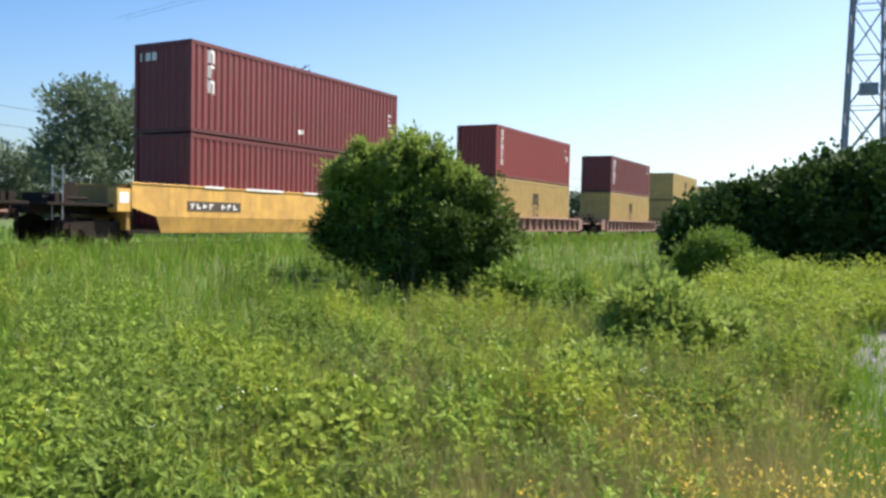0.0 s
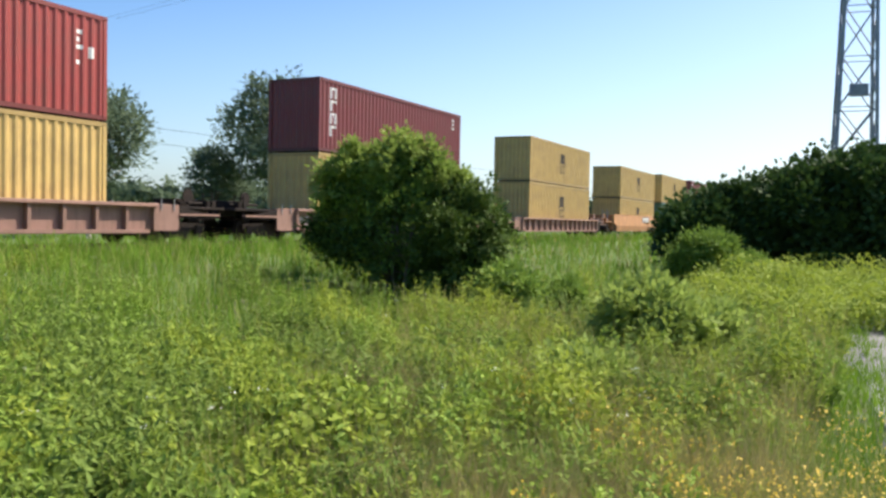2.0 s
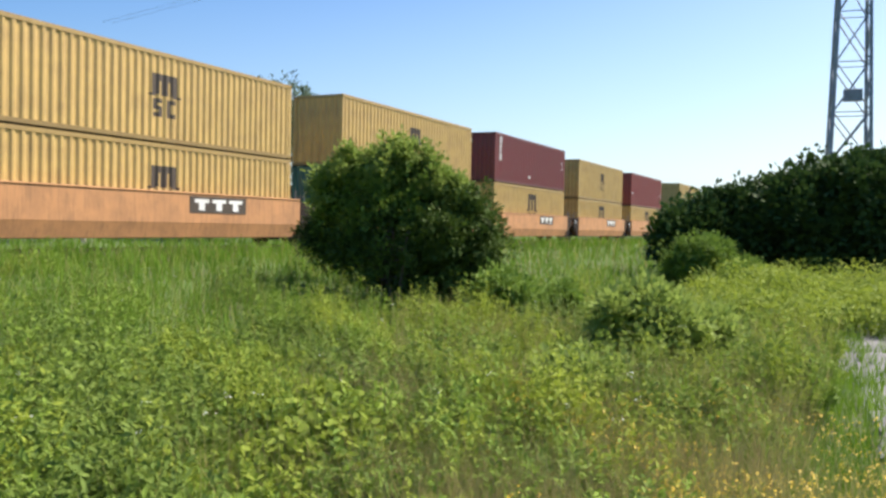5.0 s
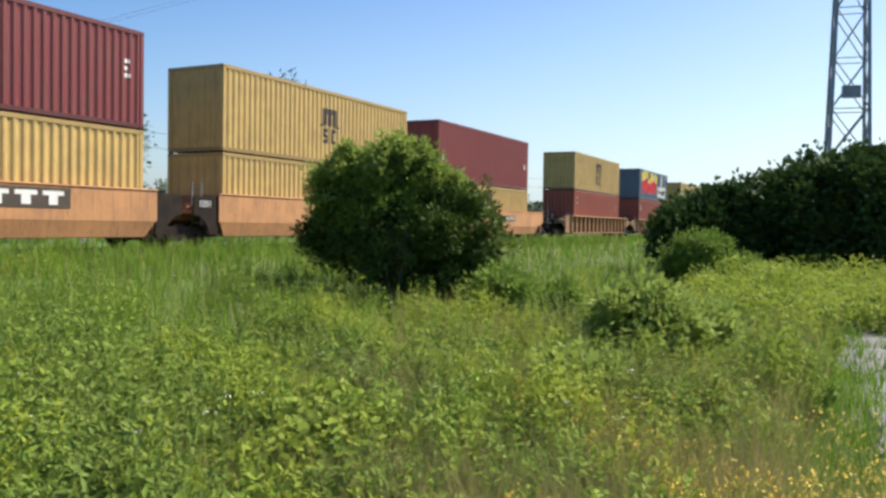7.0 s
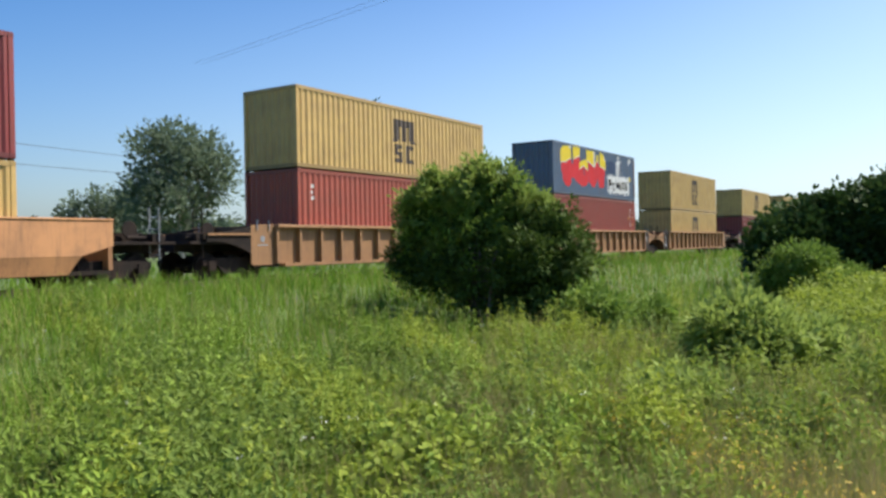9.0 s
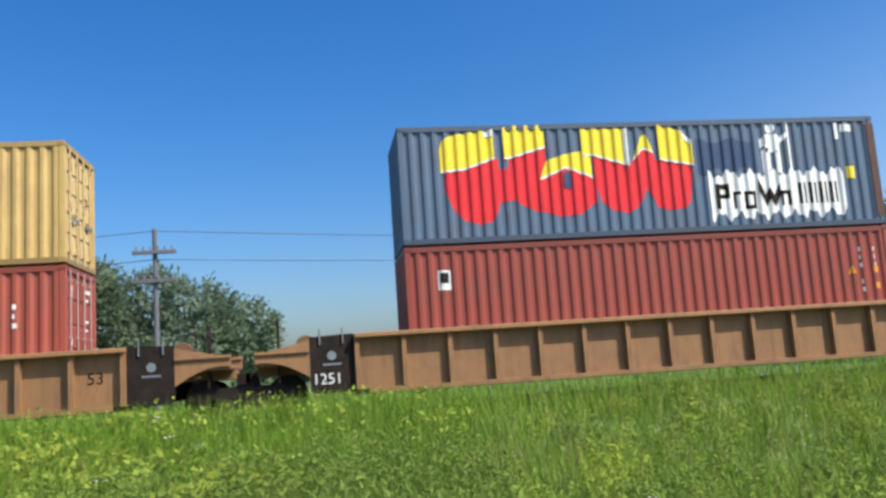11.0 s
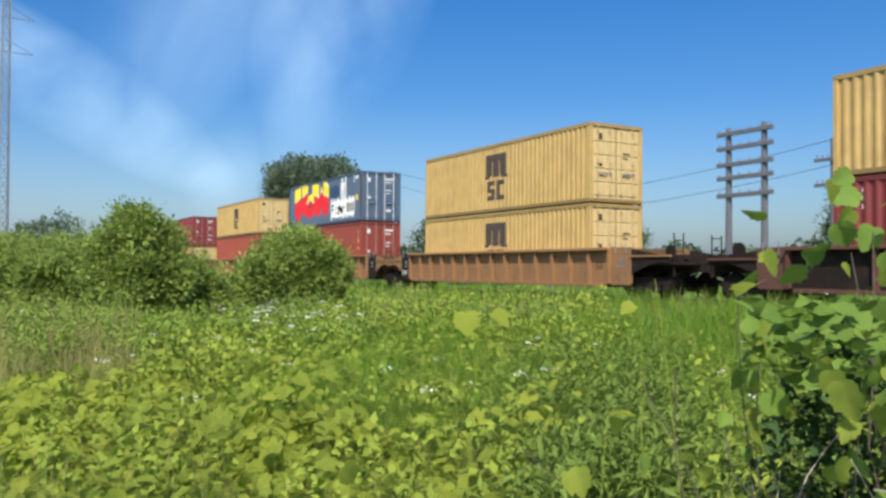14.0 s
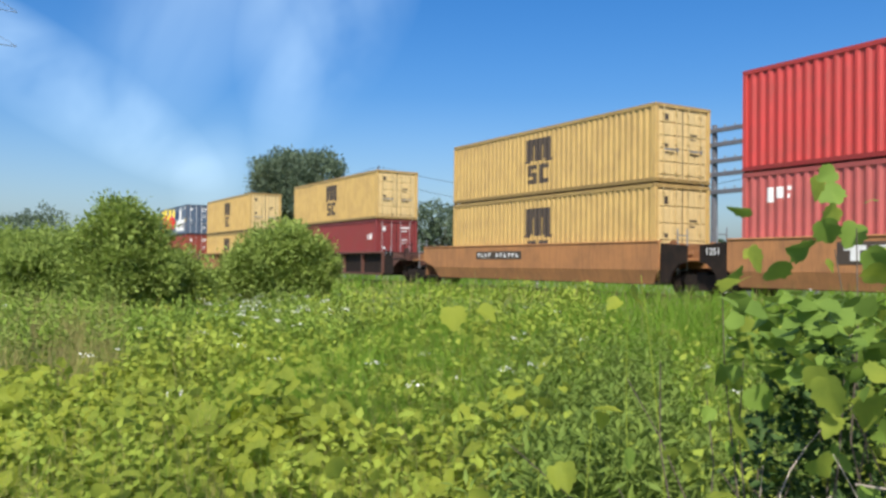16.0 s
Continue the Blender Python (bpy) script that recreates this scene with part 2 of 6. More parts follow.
def mesh_of(name, verts, tris, mat, smooth=False):
    """A mesh from arrays of vertices (n, 3) and triangles (m, 3)."""
    me = bpy.data.meshes.new(name)
    me.vertices.add(len(verts))
    me.vertices.foreach_set("co", np.ascontiguousarray(verts, dtype=np.float32).ravel())
    me.loops.add(len(tris) * 3)
    me.loops.foreach_set("vertex_index", np.ascontiguousarray(tris, dtype=np.int32).ravel())
    me.polygons.add(len(tris))
    me.polygons.foreach_set("loop_start", np.arange(0, len(tris) * 3, 3, dtype=np.int32))
    me.update(calc_edges=True)
    me.materials.append(mat)
    return me


def scatter(template, tris, places, turns, sizes):
    """Copies of a small template, as one set of vertices and triangles."""
    template = np.asarray(template, float)
    tris = np.asarray(tris)
    n, k = len(places), len(template)
    sizes = np.asarray(sizes, float)
    if sizes.ndim == 1:
        sizes = sizes[:, None]
    v = template[None] * sizes[:, None, :]
    v = np.einsum("nij,nkj->nki", turns, v) + places[:, None, :]
    f = tris[None] + (np.arange(n) * k)[:, None, None]
    return v.reshape(-1, 3), f.reshape(-1, 3)


def spins(rng, n, tilt=0.6):
    """Random turns: any heading, then a lean of up to tilt radians or so."""
    h = rng.uniform(0, 2 * np.pi, n)
    a, b = rng.normal(0, tilt, n), rng.normal(0, tilt, n)
    c, s = np.cos(h), np.sin(h)
    o, z = np.ones(n), np.zeros(n)
    rz = np.stack([c, -s, z, s, c, z, z, z, o], 1).reshape(-1, 3, 3)
    ca, sa, cb, sb = np.cos(a), np.sin(a), np.cos(b), np.sin(b)
    rx = np.stack([o, z, z, z, ca, -sa, z, sa, ca], 1).reshape(-1, 3, 3)
    ry = np.stack([cb, z, sb, z, o, z, -sb, z, cb], 1).reshape(-1, 3, 3)
    return rz @ rx @ ry


def sprays(rng, n, low=-0.5, high=1.25):
    """Turns for leaves that point outwards and up from a stalk."""
    h, p, q = rng.uniform(0, 2 * np.pi, n), rng.uniform(low, high, n), rng.normal(0, 0.5, n)
    o, z = np.ones(n), np.zeros(n)
    c, s_, cp, sp, cq, sq = np.cos(h), np.sin(h), np.cos(p), np.sin(p), np.cos(q), np.sin(q)
    rz = np.stack([c, -s_, z, s_, c, z, z, z, o], 1).reshape(-1, 3, 3)
    rx = np.stack([o, z, z, z, cp, -sp, z, sp, cp], 1).reshape(-1, 3, 3)
    ry = np.stack([cq, z, sq, z, o, z, -sq, z, cq], 1).reshape(-1, 3, 3)
    return rz @ rx @ ry


LEAF = [(0, 0, 0), (0.32, 0.4, 0.06), (0, 1, -0.08), (-0.32, 0.4, 0.06)]
LEAF_T = [(0, 1, 2), (0, 2, 3)]
BROAD = [(0, 0, 0), (0.42, 0.12, 0.05), (0.5, 0.5, 0.08), (0, 1, -0.1), (-0.5, 0.5, 0.08), (-0.42, 0.12, 0.05)]
BROAD_T = [(0, 1, 2), (0, 2, 3), (0, 3, 4), (0, 4, 5)]
LOBED = [(0, 0.06, 0), (0.28, -0.06, 0.03), (0.50, 0.18, 0.09), (0.44, 0.40, 0.06), (0.46, 0.64, 0.09), (0.24, 0.76, 0.03), (0, 1.02, -0.08),
         (-0.24, 0.76, 0.03), (-0.46, 0.64, 0.09), (-0.44, 0.40, 0.06), (-0.50, 0.18, 0.09), (-0.28, -0.06, 0.03)]
LOBED_T = [(0, k, k + 1) for k in range(1, 11)]


HEART_R = [(0.0, 0.02), (0.14, -0.03), (0.32, 0.02), (0.43, 0.17), (0.40, 0.28), (0.50, 0.42), (0.41, 0.52), (0.42, 0.68), (0.25, 0.72), (0.18, 0.87), (0.0, 1.0)]
ROUND = [(0, 0.14, 0)] + [(a, b, 0.3 * a - 0.22 * b * b) for a, b in HEART_R] + [(-a, b, 0.3 * a - 0.22 * b * b) for a, b in HEART_R[-2:0:-1]]
ROUND_T = [(0, k, k % 20 + 1) for k in range(1, 21)]


# ---- ground ----
def smooth(a, b, v):
    t = np.clip((np.asarray(v, float) - a) / (b - a), 0, 1)
    return t * t * (3 - 2 * t)


def lumps(x, y, s=1.0, seed=0.0):
    """A slow wavy field between 0 and 1, for clumps."""
    v = np.sin(x * 1.7 * s + seed) * np.cos(y * 2.1 * s - seed * 0.7) + 0.7 * np.sin(x * 3.3 * s - y * 2.7 * s + seed) + 0.5 * np.sin((x + y) * 5.1 * s + 2 * seed)
    return np.clip(0.5 + v / 3.4, 0, 1)


def ground_z(x, y):
    """Height of the soil: a low verge by the camera that rises to the track."""
    x, y = np.asarray(x, float), np.asarray(y, float)
    z = -0.78 + 0.60 * smooth(4.5, 15, y) - 0.35 * smooth(17.2, 19, y)
    z = z + 0.05 * np.sin(x * 0.7 + 1.3 * np.sin(y * 0.5)) * np.sin(y * 0.9 + 0.4 * x) * smooth(1.0, 2.5, np.hypot(x, y))
    z = z + 0.16 * (lumps(x, y, 0.9, 3.7) - 0.5) * smooth(3.0, 5.0, np.hypot(x, y)) * smooth(17.0, 15.0, y)
    return z


def make_ground():
    def steps(lo, hi, fine):
        s = np.concatenate([np.arange(-fine, fine + 0.01, 0.5), np.geomspace(fine + 1, hi, 26)])
        return np.concatenate([-np.geomspace(fine + 1, -lo, 26)[::-1], s])
    xs, ys = steps(-3000, 3000, 24), steps(-3000, 3000, 24)
    gx, gy = np.meshgrid(xs, ys)
    v = np.stack([gx, gy, ground_z(gx, gy)], 2).reshape(-1, 3)
    n, m = len(ys), len(xs)
    i = (np.arange(n - 1)[:, None] * m + np.arange(m - 1)).ravel()
    tris = np.concatenate([np.stack([i, i + 1, i + m + 1], 1), np.stack([i, i + m + 1, i + m], 1)])
    tagged(new("ground", mesh_of("ground", v, tris, M_GROUND)), "uneven grassy soil that rises to the track", "ground", kind="structure")


make_ground()
bm = bmesh.new()
outline = [(-3.0, -0.7), (-1.75, -0.24), (1.75, -0.24), (3.0, -0.7)]
rows = [[bm.verts.new((x, MID + y, z)) for y, z in outline] for x in np.linspace(-600, 600, 41)]
for r, s in zip(rows, rows[1:]):
    for k in range(3):
        bm.faces.new((r[k], s[k], s[k + 1], r[k + 1]))
tagged(part("ballast", bm, M_BALLAST), "grey crushed stone bed under the rails", "ballast", kind="structure")
for y in (-0.75, 0.75):
    bm = boxes((-600, 600, MID + y - 0.035, MID + y + 0.035, -0.045, 0), (-600, 600, MID + y - 0.009, MID + y + 0.009, -0.15, -0.045),
               (-600, 600, MID + y - 0.075, MID + y + 0.075, -0.175, -0.15))
    tagged(part("rail", bm, M_RAIL), "rusty steel rail on the stone bed", "rail", kind="structure")

# the worn strip of asphalt beside the verge
bm = bmesh.new()
edge = []
rng = random.Random(4)
for k in range(110):
    x = 7.0 + k * 0.6
    edge.append((x, min(0.3, -0.1 + 0.05 * (x - 7)) - 0.05 * math.sin(x * 0.9) + rng.uniform(-0.06, 0.06) + 0.05 * math.sin(x * 2.3)))
top = [bm.verts.new((x, y, float(ground_z(x, y)) + 0.03)) for x, y in edge]
low = [bm.verts.new((x, -5.2, -0.72)) for x, y in edge]
rim = [bm.verts.new((x, y + 0.05, float(ground_z(x, y)) - 0.03)) for x, y in edge]
for k in range(len(edge) - 1):
    bm.faces.new((top[k], low[k], low[k + 1], top[k + 1]))
    bm.faces.new((rim[k], top[k], top[k + 1], rim[k + 1]))
bmesh.ops.recalc_face_normals(bm, faces=bm.faces[:])
tagged(part("path", bm, M_ASPHALT), "pale worn asphalt strip with a broken edge", "path", kind="structure")


# ---- boxes of freight ----
PITCH = 0.278
YELLOW = (0.53, 0.355, 0.12)
MAROON = (0.175, 0.028, 0.03)
REDBROWN = (0.27, 0.05, 0.033)
BLUE = (0.08, 0.13, 0.2)
GREEN = (0.03, 0.13, 0.11)
BRIGHT = (0.52, 0.05, 0.045)
SALMON = (0.46, 0.10, 0.09)


def waves(x):
    """Depth of the side sheet's folds at x, from the outer face."""
    u = (x / PITCH) % 1.0
    return 0.042 * float(np.interp(u, [0, 0.25, 0.5, 0.75, 1.0], [0, 0, 1, 1, 0]))


SHEETS = {}


def folded(name, x0, x1, h, key):
    """A folded steel sheet from x0 to x1, h high, its outer face at y = 0, folds reaching +y."""
    if key not in SHEETS:
        xs = [x0]
        k = math.floor(x0 / PITCH)
        while k * PITCH < x1:
            for u in (0, 0.25, 0.5, 0.75):
                x = (k + u) * PITCH
                if x0 < x < x1:
                    xs.append(x)
            k += 1
        xs.append(x1)
        bm = bmesh.new()
        pairs = [[bm.verts.new((x, waves(x), 0)), bm.verts.new((x, waves(x), h))] for x in xs]
        for p, q in zip(pairs, pairs[1:]):
            bm.faces.new((p[0], q[0], q[1], p[1]))
        me = bpy.data.meshes.new(name)
        bm.to_mesh(me)
        bm.free()
        me.materials.append(M_PAINT)
        SHEETS[key] = me
    return SHEETS[key]


def once(key, build, mat):
    if key not in SHEETS:
        bm = build()
        me = bpy.data.meshes.new(key if isinstance(key, str) else key[0])
        bm.to_mesh(me)
        bm.free()
        me.materials.append(mat)
        SHEETS[key] = me
    return SHEETS[key]


def decal(name, shapes, mat, parent, label="", layer=1):
    """Paint that follows the folds of the near side: shapes of (x0, x1, low(x), high(x))."""
    made = None
    for x0, x1, low, high in shapes:
        bm = bmesh.new()
        xs = [x0]
        k = math.floor(x0 / PITCH * 8)
        while k * PITCH / 8 < x1:
            if x0 < k * PITCH / 8 < x1:
                xs.append(k * PITCH / 8)
            k += 1
        xs.append(x1)
        prev = None
        for x in xs:
            y = -1.22 + 0.012 + waves(x) - 0.004 * layer
            pair = (bm.verts.new((x, y, low(x))), bm.verts.new((x, y, high(x))))
            if prev:
                bm.faces.new((prev[0], pair[0], pair[1], prev[1]))
            prev = pair
        made = part(name, bm, mat, parent, label)
    return made


def flat(v):
    return lambda x: v


def logo_m(c, h, k=1.0):
    """A tall mark of three joined bars over a row of two blocks."""
    def bar(x0, x1, f0, f1, m, l="dark brown painted mark"):
        f0, f1 = 0.47 + (f0 - 0.47) * k, 0.47 + (f1 - 0.47) * k
        decal("mark", [(c + 1.13 * k * x0, c + 1.13 * k * x1, flat(h * (1 - f1)), flat(h * (1 - f0)))], M_DARK, m, l)
    def draw(m):
        for x0, x1, f0, f1 in ((-0.65, -0.29, 0.15, 0.475), (-0.18, 0.18, 0.15, 0.49), (0.29, 0.65, 0.15, 0.475), (-0.29, -0.18, 0.15, 0.265), (0.18, 0.29, 0.15, 0.265),
                               (-0.78, -0.40, 0.475, 0.51), (0.36, 0.80, 0.475, 0.51)):
            bar(x0, x1, f0, f1, m)
        for a in (-0.60, 0.08):
            rows = ((0, 0.22, 0.615, 0.765),) if a > 0 else ((0, 0.22, 0.615, 0.66), (0, 0.5, 0.66, 0.72), (0.28, 0.5, 0.72, 0.765))
            for x0, x1, f0, f1 in rows + ((0, 0.5, 0.545, 0.615), (0, 0.5, 0.765, 0.835)):
                bar(a + x0, a + x1, f0, f1, m)
    return draw


def column(x, z1, n, wide=0.34, tall=0.32, mat=None):
    """A column of n small blocks, top at z1."""
    def draw(m):
        shapes = []
        for k in range(n):
            z = z1 - k * (tall + 0.07)
            shapes.append((x, x + 0.1, flat(z - tall), flat(z)))
            shapes.append((x + 0.1, x + wide, flat(z - 0.09), flat(z)))
            if k % 2 == 0:
                shapes.append((x + wide - 0.1, x + wide, flat(z - tall), flat(z - 0.09)))
        decal("lettering", shapes, mat or M_WHITE, m, "worn white lettering bars")
    return draw


def spots(*rects):
    def draw(m):
        for x0, x1, z0, z1 in rects:
            if z1 - z0 < 0.5:
                decal("marking", [(x0, x1, flat(z0), flat(z1))], M_WHITE, m, "small white marking")
                continue
            # a tall column is a row of small worn signs
            rows, k = [], 0
            while z0 + k * 0.2 + 0.13 < z1:
                if k % 4 != 3:
                    z = z1 - k * 0.2
                    rows.append((x0, x0 + (x1 - x0) * (0.9, 0.6, 1.0)[k % 3], flat(z - 0.11), flat(z)))
                k += 1
            decal("marking", rows, M_WHITE, m, "column of small worn white signs")
    return draw


def hazard(m):
    """A small orange triangle and two orange squares."""
    decal("warning_mark", [(11.0, 11.22, flat(1.95), lambda x: 2.17 - 2.0 * abs(x - 11.11)), (11.68, 11.82, flat(1.95), flat(2.1)), (11.68, 11.82, flat(1.55), flat(1.7))], M_AMBER, m, "small orange warning marks", 1)


def graffiti(m):
    h = 2.82

    def edge(*knots):
        """An edge through (x, share of the height from the top)."""
        xs, fs = [k[0] for k in knots], [k[1] for k in knots]
        return lambda x: h * (1 - float(np.interp(x, xs, fs)))

    line = [edge((1.0, 0.41), (1.56, 0.39), (2.3, 0.30)), edge((2.6, 0.31), (3.54, 0.22)), edge((3.36, 0.5), (3.8, 0.435), (4.0, 0.4), (4.7, 0.5)),
            edge((4.67, 0.3), (5.65, 0.405)), edge((5.6, 0.4), (5.98, 0.255), (6.26, 0.3)), edge((6.26, 0.35), (7.25, 0.415))]
    red = [(1.06, 2.38, edge((1.06, 0.55), (1.2, 0.7), (1.45, 0.81), (1.84, 0.855), (2.15, 0.83), (2.3, 0.74), (2.38, 0.6)), line[0]),
           (2.3, 2.7, edge((2.3, 0.68), (2.7, 0.66)), edge((2.3, 0.40), (2.7, 0.38))),
           (2.62, 3.54, edge((2.62, 0.62), (2.85, 0.70), (3.2, 0.76), (3.54, 0.78)), line[1]),
           (3.3, 4.72, edge((3.3, 0.7), (3.5, 0.78), (3.8, 0.815), (4.3, 0.8), (4.72, 0.7)), line[2]),
           (4.7, 5.75, edge((4.7, 0.55), (4.85, 0.70), (5.07, 0.775), (5.5, 0.81), (5.75, 0.76)), line[3]),
           (5.6, 6.27, edge((5.6, 0.79), (5.8, 0.74), (6.0, 0.6), (6.1, 0.66), (6.27, 0.78)), line[4]),
           (6.2, 7.2, edge((6.2, 0.76), (6.5, 0.8), (6.95, 0.785), (7.1, 0.72), (7.2, 0.5)), line[5])]
    yellow = [(0.98, 2.28, line[0], edge((0.98, 0.2), (1.05, 0.13), (1.25, 0.09), (2.28, 0.045))), (2.52, 3.54, line[1], edge((2.52, 0.04), (2.62, 0.02), (3.54, 0.02))),
              (3.36, 4.66, line[2], edge((3.36, 0.49), (3.54, 0.33), (4.0, 0.28), (4.66, 0.24))), (4.43, 5.59, line[3], edge((4.43, 0.065), (5.59, 0.07))),
              (5.72, 6.24, line[4], edge((5.72, 0.34), (5.95, 0.15), (6.08, 0.12), (6.24, 0.28))), (6.38, 7.25, line[5], edge((6.38, 0.045), (7.0, 0.1), (7.25, 0.19)))]
    white = [(x0, x1, lo, (lambda x, lo=lo: lo(x) + 0.045)) for x0, x1, lo, hi in yellow]
    for k in (0, 1):
        decal("spray_red", red[k::2], M_RED, m, "rounded red spray-painted letters", 1 + k)
        decal("spray_yellow", yellow[k::2], M_YELLOW, m, "yellow spray-painted letter tops", 3 + k)
        decal("spray_white", white[k::2], M_WHITE, m, "white spray-painted outline", 5 + k)
    decal("spray_white", [(7.0, 7.24, edge((7.0, 0.15), (7.24, 0.24)), edge((7.0, 0.105), (7.24, 0.19))), (2.05, 2.28, edge((2.05, 0.11), (2.28, 0.11)), edge((2.05, 0.06), (2.28, 0.05))),
                          (5.5, 5.6, edge((5.5, 0.36), (5.6, 0.4)), edge((5.5, 0.07), (5.6, 0.07)))], M_WHITE, m, "white spray-painted glint", 7)
    decal("hole", [(3.93, 4.12, edge((3.93, 0.57), (4.12, 0.58)), edge((3.93, 0.45), (4.02, 0.42), (4.12, 0.45)))], M_NAVY, m, "dark gap inside the sprayed letters", 7)
    decal("shade", [(7.35, 8.85, lambda x: h * 0.52 + 0.1 * math.sin(x * 9), lambda x: h * 0.80 + 0.06 * math.sin(x * 7))], M_NAVY, m, "navy overspray patch", 1)
    wob = lambda x: h * 0.50 + 0.08 * math.sin(x * 11) + 0.05 * math.sin(x * 29)
    wlow = lambda x: h * 0.12 + 0.09 * math.sin(x * 13) + 0.05 * math.sin(x * 31)
    decal("white_patch", [(7.6, 11.2, wlow, wob)], M_WHITE, m, "ragged white painted patch", 2)
    bars = [(7.75, 7.85, 0.19, 0.41), (7.85, 8.1, 0.36, 0.41), (7.85, 8.1, 0.28, 0.32), (8.0, 8.1, 0.3, 0.4), (8.2, 8.28, 0.19, 0.34), (8.28, 8.4, 0.31, 0.34),
            (8.5, 8.58, 0.19, 0.33), (8.72, 8.8, 0.19, 0.33), (8.5, 8.8, 0.18, 0.215), (8.5, 8.8, 0.305, 0.34), (9.45, 9.52, 0.2, 0.33), (9.65, 9.72, 0.2, 0.33), (9.45, 9.72, 0.3, 0.335)]
    decal("lettering", [(a, b, flat(h * c), flat(h * d)) for a, b, c, d in bars], M_BLACK, m, "dark lettering bars", 3)
    slant = lambda x0, x1, c, d, k: (x0, x1, (lambda x: h * c + k * (x - x0)), (lambda x: h * d + k * (x - x0)))
    decal("heavy_mark", [slant(8.88, 9.05, 0.33, 0.44, -1.9), slant(9.05, 9.18, 0.19, 0.3, 1.6), slant(9.18, 9.3, 0.25, 0.36, -1.6), slant(9.3, 9.45, 0.19, 0.3, 1.9)], M_BLACK, m, "heavy dark mark", 4)
    decal("lettering", [(9.95 + k * 0.14, 10.02 + k * 0.14, flat(h * 0.21), flat(h * 0.40)) for k in range(8)], M_BLACK, m, "dark lettering bars", 3)
    bow = lambda c, r: (lambda x: math.sqrt(max(0.0, r * r - (x - c) ** 2)))
    head = bow(9.36, 0.13)
    decal("white_mark", [(9.23, 9.49, (lambda x: h * 0.90 - head(x)), (lambda x: h * 0.90 + head(x))), (9.17, 9.58, flat(h * 0.68), (lambda x: h * 0.83 + 0.25 * bow(9.37, 0.2)(x))),
                         slant(9.08, 9.3, 0.5, 0.70, 0.4), slant(9.42, 9.58, 0.5, 0.70, -0.3), slant(9.52, 9.86, 0.74, 0.79, 0.75), slant(9.8, 9.87, 0.5, 0.96, 0.6), slant(9.05, 9.2, 0.72, 0.8, 0.5)],
          M_WHITE, m, "white painted upright mark", 3)
    decal("yellow_tag", [(11.32, 11.55, flat(h * 0.42), flat(h * 0.53))], M_YELLOW, m, "small orange square marking", 2)
    decal("marking", [(11.1, 11.2, flat(h * 0.78), flat(h * 0.93)), (11.3, 11.6, flat(h * 0.85), flat(h * 0.92))], M_WHITE, m, "small white marking", 2)


